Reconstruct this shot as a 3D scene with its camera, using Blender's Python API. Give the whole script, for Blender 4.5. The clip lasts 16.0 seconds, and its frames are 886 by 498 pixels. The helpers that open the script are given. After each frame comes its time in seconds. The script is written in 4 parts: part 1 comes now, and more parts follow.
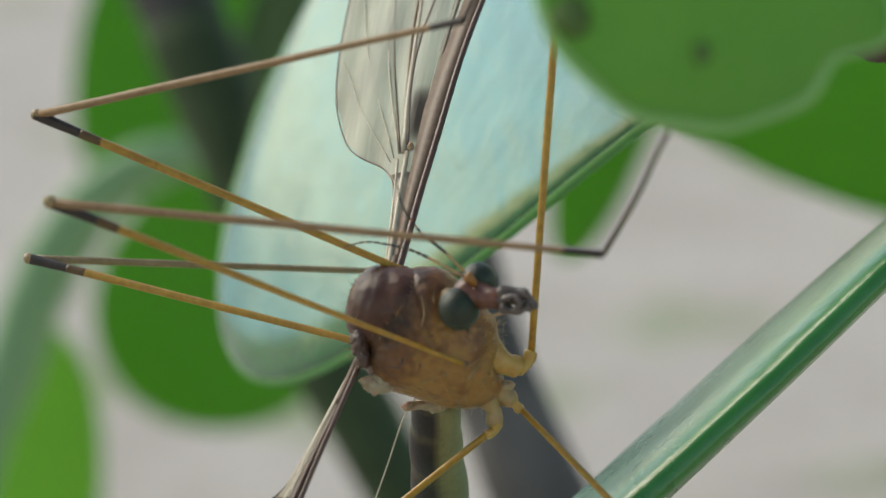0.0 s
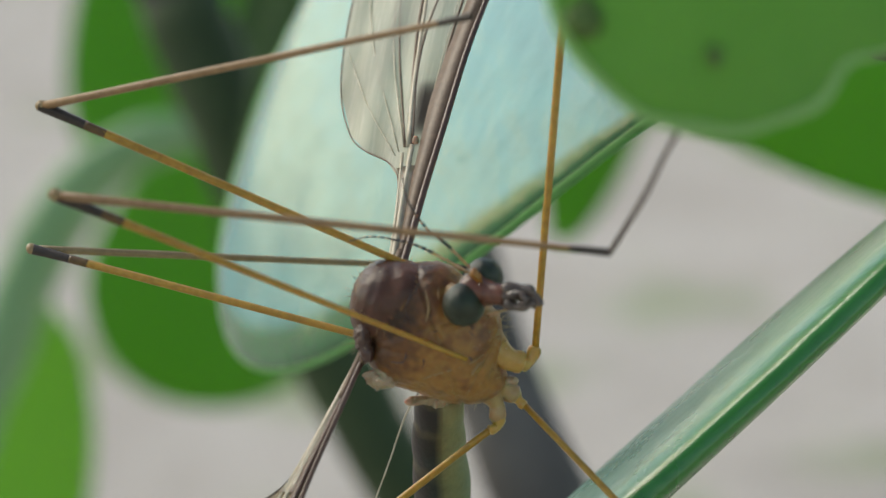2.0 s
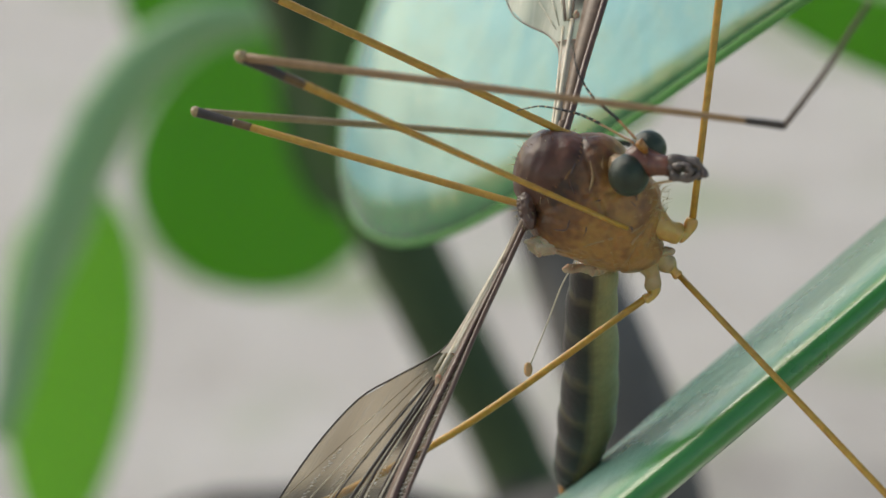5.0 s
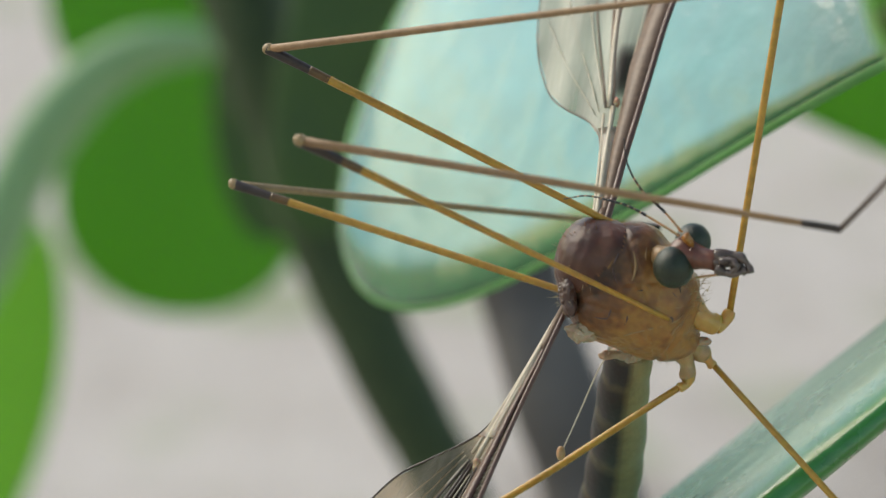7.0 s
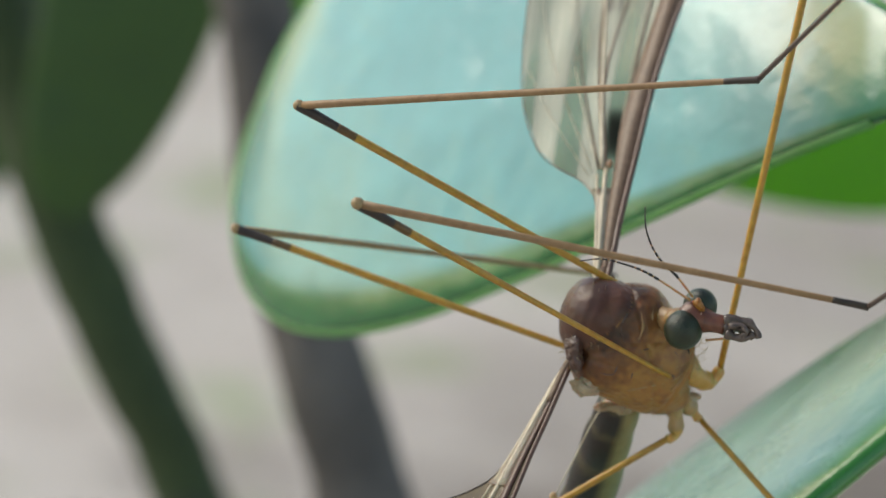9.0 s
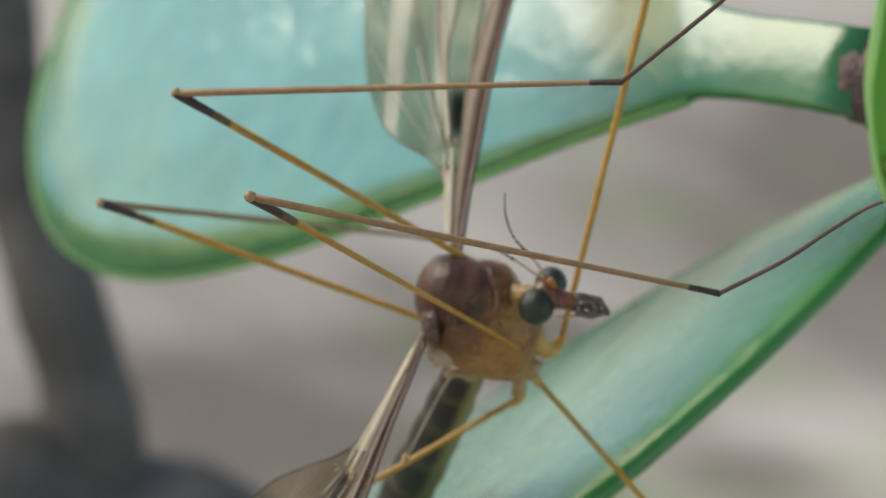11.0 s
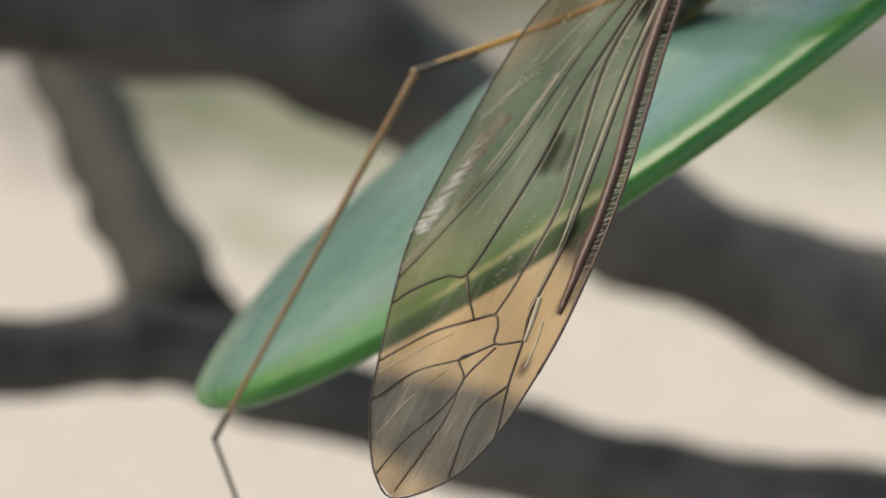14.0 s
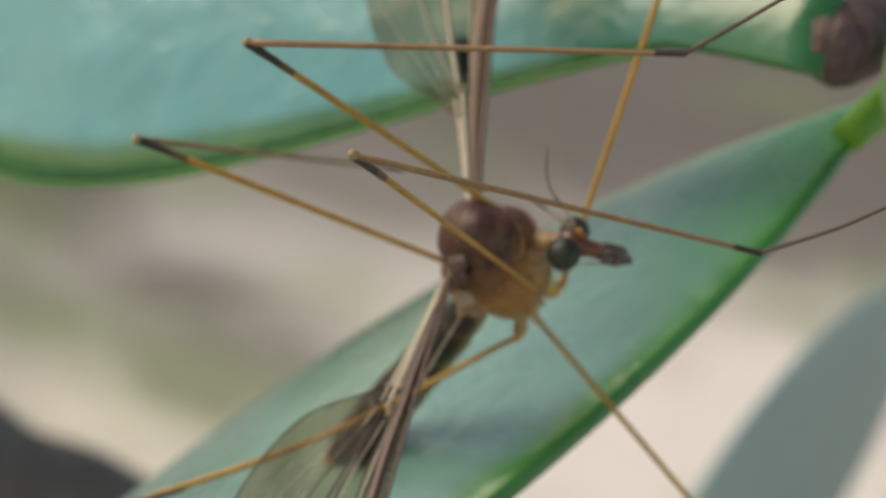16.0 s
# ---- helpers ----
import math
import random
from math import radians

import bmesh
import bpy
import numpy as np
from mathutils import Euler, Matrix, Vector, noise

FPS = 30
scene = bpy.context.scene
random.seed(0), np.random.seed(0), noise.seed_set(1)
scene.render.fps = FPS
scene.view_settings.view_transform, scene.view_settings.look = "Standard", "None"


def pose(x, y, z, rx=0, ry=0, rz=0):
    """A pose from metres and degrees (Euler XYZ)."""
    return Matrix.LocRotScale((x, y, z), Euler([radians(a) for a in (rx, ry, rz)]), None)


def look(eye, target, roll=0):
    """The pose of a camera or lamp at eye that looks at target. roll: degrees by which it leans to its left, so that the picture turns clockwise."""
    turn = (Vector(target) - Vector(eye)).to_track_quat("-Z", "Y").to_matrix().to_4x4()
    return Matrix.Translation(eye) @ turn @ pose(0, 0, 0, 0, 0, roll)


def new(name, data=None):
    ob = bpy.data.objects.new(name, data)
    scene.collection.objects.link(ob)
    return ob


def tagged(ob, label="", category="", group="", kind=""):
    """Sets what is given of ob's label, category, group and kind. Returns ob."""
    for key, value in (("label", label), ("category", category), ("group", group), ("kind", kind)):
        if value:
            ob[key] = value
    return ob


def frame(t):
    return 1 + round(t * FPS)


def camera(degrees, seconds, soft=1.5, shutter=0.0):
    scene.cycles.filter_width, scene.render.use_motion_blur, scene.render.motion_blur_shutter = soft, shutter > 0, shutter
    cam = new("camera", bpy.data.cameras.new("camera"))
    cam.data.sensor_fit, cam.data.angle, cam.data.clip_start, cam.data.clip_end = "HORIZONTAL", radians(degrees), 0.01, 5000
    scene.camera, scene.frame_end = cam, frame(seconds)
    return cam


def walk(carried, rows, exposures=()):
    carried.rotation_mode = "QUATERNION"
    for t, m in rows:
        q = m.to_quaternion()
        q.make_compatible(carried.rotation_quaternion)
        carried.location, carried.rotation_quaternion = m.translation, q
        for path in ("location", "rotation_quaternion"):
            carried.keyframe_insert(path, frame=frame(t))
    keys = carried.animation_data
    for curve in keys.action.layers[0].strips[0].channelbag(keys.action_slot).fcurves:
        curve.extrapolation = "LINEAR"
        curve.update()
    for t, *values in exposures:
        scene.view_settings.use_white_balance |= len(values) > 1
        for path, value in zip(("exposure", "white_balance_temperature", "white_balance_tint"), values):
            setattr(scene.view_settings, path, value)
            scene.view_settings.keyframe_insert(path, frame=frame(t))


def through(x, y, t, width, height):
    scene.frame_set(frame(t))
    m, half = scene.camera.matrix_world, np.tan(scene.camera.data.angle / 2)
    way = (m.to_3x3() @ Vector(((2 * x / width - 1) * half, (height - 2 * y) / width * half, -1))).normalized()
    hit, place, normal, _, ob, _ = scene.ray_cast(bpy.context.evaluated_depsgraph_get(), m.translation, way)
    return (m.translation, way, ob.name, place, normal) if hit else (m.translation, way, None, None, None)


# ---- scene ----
# A crane fly resting on the leathery leaves of a shrub, seen from a hand's width away.
# Places below are given in millimetres (right, down, away) as seen from where the camera starts.
cam = camera(18.5526, 16.0, soft=1.5)
cam.data.dof.use_dof = True
cam.data.dof.focus_distance = 0.0701
cam.data.dof.aperture_fstop = 93.0
walk(cam, [
    (0.0, pose(-0.000000, -0.063941, 0.470239, 74.7455, 0.0627, 0.1860)),
    (0.5, pose(0.000563, -0.063887, 0.470393, 75.1161, 0.3036, 0.6593)),
    (1.0, pose(-0.000071, -0.063688, 0.470347, 74.7635, -0.3625, 0.3639)),
    (1.5, pose(-0.000168, -0.064019, 0.470340, 74.6555, -0.2331, -0.1678)),
    (2.0, pose(-0.000348, -0.063670, 0.470601, 74.2816, -0.4660, 0.1327)),
    (2.5, pose(-0.000852, -0.063704, 0.470720, 74.2062, -0.4944, 0.4651)),
    (3.0, pose(-0.001572, -0.064150, 0.470802, 74.1452, -0.9470, 1.2204)),
    (3.5, pose(-0.001463, -0.064336, 0.470484, 73.9848, -1.7902, 1.1548)),
    (3.7, pose(-0.001672, -0.064573, 0.470603, 73.4639, -1.3240, 0.9672)),
    (5.8, pose(-0.004407, -0.065800, 0.470192, 71.8447, -2.6174, 0.6161)),
    (6.0, pose(-0.004348, -0.065888, 0.470170, 71.7968, -2.9315, 0.2287)),
    (6.5, pose(-0.004737, -0.066283, 0.470970, 72.2425, -3.3928, 0.0331)),
    (7.0, pose(-0.007485, -0.065537, 0.471904, 72.5290, -4.1510, -0.3464)),
    (7.5, pose(-0.011143, -0.065384, 0.472851, 72.6854, -5.9996, -3.1840)),
    (8.0, pose(-0.011165, -0.065580, 0.473199, 72.1361, -6.1089, -4.0166)),
    (8.2, pose(-0.012171, -0.066311, 0.473059, 73.0421, -6.7411, -3.9508)),
    (10.3, pose(-0.026606, -0.066958, 0.477228, 70.1201, -10.7418, -14.3740)),
    (10.5, pose(-0.026924, -0.066881, 0.477442, 69.9809, -11.0255, -14.4453)),
    (11.0, pose(-0.026692, -0.068118, 0.477786, 70.4281, -11.3500, -15.4903)),
    (11.5, pose(-0.026727, -0.067908, 0.478303, 69.8405, -11.2231, -15.3166)),
    (12.0, pose(-0.029092, -0.068028, 0.476933, 68.6156, -11.5183, -14.5849)),
    (12.5, pose(-0.033536, -0.066795, 0.475363, 65.6410, -12.5709, -15.7295)),
    (13.0, pose(-0.033674, -0.066997, 0.474184, 62.7419, -13.1199, -15.6875)),
    (13.5, pose(-0.033150, -0.066196, 0.473765, 60.0889, -12.1675, -15.0012)),
    (14.0, pose(-0.033870, -0.065318, 0.474584, 60.2771, -11.3685, -14.8357)),
    (14.5, pose(-0.034166, -0.065475, 0.475545, 62.1357, -11.6148, -15.2071)),
    (15.0, pose(-0.037476, -0.065505, 0.477868, 63.7971, -13.7610, -19.7832)),
    (15.5, pose(-0.043807, -0.064718, 0.478074, 67.8598, -16.1513, -24.3453)),
    (16.0, pose(-0.045209, -0.063275, 0.478186, 69.2306, -17.3421, -27.0415)),
], exposures=[(0.0, 0.44, 7700, 4), (3.7, 0.52, 7700, 5), (6.0, 0.62, 7700, 6), (8.2, 0.70, 7700, 6), (10.3, 0.48, 7800, 7), (12.5, 0.74, 8000, 8), (13.5, 0.46, 8200, 9), (14.5, 0.32, 8300, 9), (16.0, 0.32, 8600, 11)])

# ---- light ----
world = bpy.data.worlds.new("sky")
scene.world = world
world.use_nodes = True
_n, _l = world.node_tree.nodes, world.node_tree.links
_sky = _n.new("ShaderNodeTexSky")
_sky.sky_type = "NISHITA"
_sky.sun_disc = False
_sky.sun_elevation = radians(40)
_sky.sun_rotation = radians(-57)
_sky.dust_density = 0.8
_sky.ozone_density = 1.3
_n["Background"].inputs["Strength"].default_value = 0.15
_l.new(_sky.outputs[0], _n["Background"].inputs["Color"])
sun = new("sun", bpy.data.lights.new("sun", "SUN"))
sun.data.energy = 1.65
sun.data.angle = radians(38)
sun.data.color = (1.0, 0.99, 0.98)
sun.matrix_world = look((-0.839, 0.545, 1.289), (0, 0, 0.45))

TILT = radians(15)
CT, ST = math.cos(TILT), math.sin(TILT)


def P(p):
    """World place, in metres, of a place given in millimetres (right, down, away)."""
    x, y, z = p[0], p[1] - 3, p[2] - 67
    return Vector((x * 0.001, (z * CT - y * ST) * 0.001, (-z * ST - y * CT) * 0.001 + 0.45))


def INV(v):
    """The place in millimetres (right, down, away) of a world place."""
    a, b = v.y * 1000, (v.z - 0.45) * 1000
    return Vector((v.x * 1000, -a * ST - b * CT + 3, a * CT - b * ST + 67))


# ---- materials ----
def shader(name, build):
    m = bpy.data.materials.new(name)
    m.use_nodes = True
    nodes, links = m.node_tree.nodes, m.node_tree.links
    nodes.clear()
    out = nodes.new("ShaderNodeOutputMaterial")
    links.new(build(nodes, links), out.inputs["Surface"])
    return m


def grain(nodes, links, scale, detail=4.0, rough=0.6, stretch=None):
    tc = nodes.new("ShaderNodeTexCoord")
    n = nodes.new("ShaderNodeTexNoise")
    n.inputs["Scale"].default_value = scale
    n.inputs["Detail"].default_value = detail
    n.inputs["Roughness"].default_value = rough
    if stretch:
        mp = nodes.new("ShaderNodeMapping")
        mp.inputs["Scale"].default_value = stretch
        links.new(tc.outputs["Object"], mp.inputs["Vector"])
        links.new(mp.outputs[0], n.inputs["Vector"])
    else:
        links.new(tc.outputs["Object"], n.inputs["Vector"])
    return n.outputs["Fac"]


def ramp(nodes, links, fac, *stops):
    r = nodes.new("ShaderNodeValToRGB")
    while len(r.color_ramp.elements) < len(stops):
        r.color_ramp.elements.new(0.5)
    for e, (p, c) in zip(r.color_ramp.elements, stops):
        e.position, e.color = p, (*c, 1)
    links.new(fac, r.inputs["Fac"])
    return r.outputs["Color"]


def blend(nodes, links, fac, a, b, mode="MIX"):
    m = nodes.new("ShaderNodeMix")
    m.data_type, m.blend_type = "RGBA", mode
    for s, v in ((m.inputs["Factor"], fac), (m.inputs["A"], a), (m.inputs["B"], b)):
        if isinstance(v, bpy.types.NodeSocket):
            links.new(v, s)
        elif isinstance(v, (int, float)):
            s.default_value = v
        else:
            s.default_value = (*v, 1)
    return m.outputs["Result"]


def relief(nodes, links, fac, strength, distance):
    b = nodes.new("ShaderNodeBump")
    b.inputs["Strength"].default_value = strength
    b.inputs["Distance"].default_value = distance
    links.new(fac, b.inputs["Height"])
    return b.outputs["Normal"]


def principled(nodes, links, color, rough, normal=None, **more):
    p = nodes.new("ShaderNodeBsdfPrincipled")
    if isinstance(color, bpy.types.NodeSocket):
        links.new(color, p.inputs["Base Color"])
    else:
        p.inputs["Base Color"].default_value = (*color, 1)
    if isinstance(rough, bpy.types.NodeSocket):
        links.new(rough, p.inputs["Roughness"])
    else:
        p.inputs["Roughness"].default_value = rough
    if normal is not None:
        links.new(normal, p.inputs["Normal"])
    for k, v in more.items():
        p.inputs[k.replace("_", " ")].default_value = v
    return p.outputs[0]


def mixed(nodes, links, fac, a, b):
    m = nodes.new("ShaderNodeMixShader")
    if isinstance(fac, bpy.types.NodeSocket):
        links.new(fac, m.inputs[0])
    else:
        m.inputs[0].default_value = fac
    links.new(a, m.inputs[1])
    links.new(b, m.inputs[2])
    return m.outputs[0]


def leafy(name, dark, light, rough, glow, glow_part=0.25, coat=0.4, bloom_sheen=None, wax_ior=1.5, haze=0.0):
    """A waxy leaf: mottled green, a coat, fine pits, some light let through, and on its face a pale waxy film with sky
    sheen painted in.
    """
    def build(n, l):
        big, fine = grain(n, l, 260, 5), grain(n, l, 2600, 3)
        col = blend(n, l, 0.35, ramp(n, l, big, (0.3, dark), (0.7, light)), ramp(n, l, fine, (0.3, dark), (0.75, light)))
        # pale waxy film, with the sky's reflection painted into its colour
        if bloom_sheen:
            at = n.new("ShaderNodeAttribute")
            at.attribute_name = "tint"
            waxy_sheen = ramp(n, l, grain(n, l, 420, 6, 0.7), (0.25, [c * 0.72 for c in bloom_sheen]), (0.75, bloom_sheen))
            col = blend(n, l, at.outputs["Fac"], col, waxy_sheen)
        b = n.new("ShaderNodeBump")
        b.inputs["Strength"].default_value, b.inputs["Distance"].default_value = 0.45, 0.0012
        l.new(grain(n, l, 170, 3, 0.5), b.inputs["Height"])
        b2 = n.new("ShaderNodeBump")
        b2.inputs["Strength"].default_value, b2.inputs["Distance"].default_value = 0.4, 0.00012
        l.new(blend(n, l, 0.5, fine, grain(n, l, 900, 4)), b2.inputs["Height"])
        l.new(b.outputs[0], b2.inputs["Normal"])
        nor = b2.outputs[0]
        r = n.new("ShaderNodeMapRange")
        r.inputs["To Min"].default_value, r.inputs["To Max"].default_value = rough * 0.7, rough * 1.4
        l.new(big, r.inputs["Value"])
        p = principled(n, l, col, r.outputs[0], nor, Coat_Weight=coat, Coat_Roughness=rough * 0.75, Coat_IOR=wax_ior, Sheen_Weight=haze, Sheen_Roughness=0.45, Sheen_Tint=(0.85, 1.0, 1.0, 1))
        t = n.new("ShaderNodeBsdfTranslucent")
        t.inputs["Color"].default_value = (*glow, 1)
        return mixed(n, l, glow_part, p, t.outputs[0])
    return shader(name, build)


def cuticle(name, dark, light, rough=0.35, scale=3500, bump=0.25, sss=0.0):
    """Insect skin: mottled, slightly shiny, finely pitted."""
    def build(n, l):
        big, fine = grain(n, l, scale * 0.25, 4), grain(n, l, scale, 4)
        col = blend(n, l, 0.5, ramp(n, l, big, (0.3, dark), (0.7, light)), ramp(n, l, fine, (0.3, dark), (0.7, light)))
        more = dict(Subsurface_Weight=sss, Subsurface_Scale=0.0004) if sss else {}
        return principled(n, l, col, rough, relief(n, l, fine, bump, 0.00006), **more)
    return shader(name, build)


def tinted_skin(name, pale, middle, deep, rough=0.4, bump=0.08, deepness=0.0004, through=0.2):
    """Insect skin whose two colours are laid on by the shape's own 'tint'."""
    def build(n, l):
        a = n.new("ShaderNodeAttribute")
        a.attribute_name = "tint"
        fine, mid = grain(n, l, 7000, 4), grain(n, l, 1500, 5, 0.65)
        ad = n.new("ShaderNodeMath")
        ad.operation = "MULTIPLY_ADD"
        ad.inputs[1].default_value = 0.22
        l.new(mid, ad.inputs[0])
        sub = n.new("ShaderNodeMath")
        sub.operation = "SUBTRACT"
        sub.inputs[1].default_value = 0.11
        l.new(a.outputs["Fac"], sub.inputs[0])
        l.new(sub.outputs[0], ad.inputs[2])
        col = ramp(n, l, ad.outputs[0], (0.0, pale), (0.4, middle), (0.95, deep))
        col = blend(n, l, 0.22, col, ramp(n, l, fine, (0.3, (0.3, 0.3, 0.3)), (0.7, (1, 1, 1))), "MULTIPLY")
        return principled(n, l, col, rough, relief(n, l, blend(n, l, 0.35, mid, fine), bump, 0.00012), Subsurface_Weight=through, Subsurface_Scale=deepness, Specular_IOR_Level=0.32)
    return shader(name, build)


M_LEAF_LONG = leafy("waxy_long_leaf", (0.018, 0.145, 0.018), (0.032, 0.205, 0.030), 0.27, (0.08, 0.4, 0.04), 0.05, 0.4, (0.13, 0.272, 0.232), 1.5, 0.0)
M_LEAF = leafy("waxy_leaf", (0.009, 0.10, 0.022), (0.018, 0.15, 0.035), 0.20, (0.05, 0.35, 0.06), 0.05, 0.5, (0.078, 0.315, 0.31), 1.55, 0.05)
M_LEAF_DULL = leafy("dull_leaf_underside", (0.13, 0.33, 0.035), (0.19, 0.43, 0.06), 0.5, (0.25, 0.6, 0.05), 0.34, 0.05)
M_LEAF_FAR = leafy("shaded_green_leaf", (0.085, 0.25, 0.010), (0.125, 0.33, 0.016), 0.5, (0.2, 0.6, 0.01), 0.45, 0.05)
# a darker copy of the far leaf's green: deep shade put into the colour
M_LEAF_DEEP = leafy("painted_shade_leaf", (0.035, 0.080, 0.012), (0.062, 0.120, 0.020), 0.6, (0.08, 0.2, 0.01), 0.15, 0.02)
M_LEAF_LIME = leafy("young_lime_leaf", (0.17, 0.40, 0.03), (0.24, 0.5, 0.05), 0.5, (0.4, 0.8, 0.05), 0.4, 0.1)
M_LEAF_EDGE = leafy("pale_green_leaf", (0.20, 0.37, 0.15), (0.28, 0.45, 0.22), 0.5, (0.2, 0.4, 0.15), 0.2, 0.2)
M_SPOT = leafy("browned_leaf", (0.10, 0.17, 0.035), (0.13, 0.21, 0.045), 0.6, (0.15, 0.25, 0.03), 0.2, 0.0)
M_LEAF_GREY = leafy("bluish_leaf", (0.29, 0.41, 0.37), (0.38, 0.49, 0.45), 0.45, (0.1, 0.3, 0.1), 0.1, 0.4)
M_RIM = leafy("pale_leaf_margin", (0.36, 0.56, 0.22), (0.48, 0.66, 0.34), 0.5, (0.62, 0.85, 0.45), 0.65, 0.1)
M_MARGIN = leafy("green_leaf_margin", (0.17, 0.42, 0.12), (0.26, 0.50, 0.19), 0.45, (0.35, 0.75, 0.3), 0.5, 0.2)
M_SCUTUM = tinted_skin("brown_back_plate", (0.165, 0.075, 0.042), (0.088, 0.036, 0.022), (0.045, 0.02, 0.013), 0.34, 0.12)
M_PLEURON = tinted_skin("tan_flank", (0.34, 0.168, 0.045), (0.19, 0.08, 0.026), (0.06, 0.028, 0.016), 0.36, 0.32, 0.0007, 0.4)
M_NECK = cuticle("tan_neck", (0.20, 0.11, 0.04), (0.34, 0.20, 0.08), 0.42, 2200, 0.2, 0.2)
M_PALE = cuticle("cream_skin", (0.26, 0.16, 0.06), (0.43, 0.29, 0.13), 0.36, 2600, 0.25, 0.35)
M_FEMUR = cuticle("ochre_leg", (0.28, 0.145, 0.014), (0.48, 0.27, 0.035), 0.36, 6000, 0.25, 0.15)
M_HIP = cuticle("honey_hip", (0.36, 0.19, 0.035), (0.54, 0.33, 0.085), 0.30, 2500, 0.25, 0.4)
M_BAND = cuticle("brown_leg_band", (0.075, 0.038, 0.010), (0.14, 0.075, 0.018), 0.4, 6000, 0.25)
M_TIBIA = cuticle("brown_shin", (0.20, 0.108, 0.044), (0.33, 0.19, 0.085), 0.52, 6000, 0.3)
M_FLAP = cuticle("pale_flap", (0.20, 0.13, 0.065), (0.44, 0.34, 0.21), 0.32, 3000, 0.35, 0.4)
M_PALE_SHIN = cuticle("ochre_shin", (0.22, 0.14, 0.055), (0.36, 0.24, 0.11), 0.42, 6000, 0.3)
M_KNEE = cuticle("dark_leg_end", (0.016, 0.010, 0.007), (0.05, 0.032, 0.02), 0.5, 6000, 0.25)
M_TARSUS = cuticle("dusky_foot", (0.05, 0.03, 0.025), (0.10, 0.065, 0.05), 0.42, 6000, 0.25)
M_HEAD = cuticle("red_brown_head", (0.06, 0.018, 0.009), (0.17, 0.055, 0.025), 0.3, 4000, 0.25)
M_DORSUM = cuticle("dark_brown_plate", (0.045, 0.022, 0.016), (0.10, 0.05, 0.035), 0.32, 2600, 0.3)
M_ORANGE = cuticle("orange_antenna_base", (0.15, 0.055, 0.01), (0.42, 0.18, 0.03), 0.35, 4500, 0.3, 0.15)
M_PALP = cuticle("grey_mouthpart", (0.025, 0.016, 0.013), (0.15, 0.105, 0.08), 0.25, 4000, 0.6)
M_HAIR = cuticle("golden_hair", (0.30, 0.22, 0.10), (0.5, 0.4, 0.22), 0.4, 5000, 0.1)
M_BLACK = cuticle("black_band", (0.01, 0.008, 0.008), (0.025, 0.02, 0.018), 0.4, 5000, 0.1)
M_VEIN = cuticle("brown_vein", (0.022, 0.012, 0.007), (0.05, 0.028, 0.016), 0.32, 5000, 0.2)
M_COSTA = cuticle("brown_wing_edge", (0.055, 0.026, 0.018), (0.12, 0.058, 0.038), 0.32, 5000, 0.25)
M_COSTA_PALE = cuticle("light_brown_wing_edge", (0.085, 0.048, 0.026), (0.17, 0.10, 0.056), 0.5, 5000, 0.25)
M_PALEVEIN = cuticle("pale_vein", (0.36, 0.29, 0.19), (0.56, 0.48, 0.35), 0.3, 5000, 0.2)
M_STALK = cuticle("cream_wing_stalk", (0.17, 0.13, 0.085), (0.33, 0.275, 0.20), 0.32, 4000, 0.3, 0.2)
M_RIPPLE = cuticle("silvery_ripple", (0.5, 0.48, 0.42), (0.82, 0.80, 0.74), 0.2, 5000, 0.1)
M_ABDOMEN = tinted_skin("abdomen_skin", (0.36, 0.305, 0.135), (0.17, 0.138, 0.06), (0.032, 0.025, 0.021), 0.45, 0.3)
M_BARK = cuticle("grey_bark", (0.015, 0.013, 0.011), (0.15, 0.13, 0.112), 0.7, 150, 0.9)
M_STEM = cuticle("green_twig", (0.022, 0.042, 0.010), (0.048, 0.075, 0.022), 0.75, 400, 0.4)
# bark with shade put into its colour
M_BARK_SHADED = cuticle("shaded_bark", (0.012, 0.012, 0.008), (0.055, 0.050, 0.038), 0.75, 200, 0.8)
M_BUD = cuticle("brown_stem_joint", (0.05, 0.028, 0.023), (0.125, 0.07, 0.058), 0.6, 900, 0.7)


def eye_build(n, l):
    tc = n.new("ShaderNodeTexCoord")
    v = n.new("ShaderNodeTexVoronoi")
    v.inputs["Scale"].default_value = 26000
    l.new(tc.outputs["Object"], v.inputs["Vector"])
    big = grain(n, l, 1500, 3)
    col = ramp(n, l, big, (0.35, (0.012, 0.015, 0.007)), (0.7, (0.026, 0.036, 0.015)))
    return principled(n, l, col, 0.33, relief(n, l, v.outputs["Distance"], 0.4, 0.00003), Specular_IOR_Level=0.42)


M_EYE = shader("green_black_eye", eye_build)


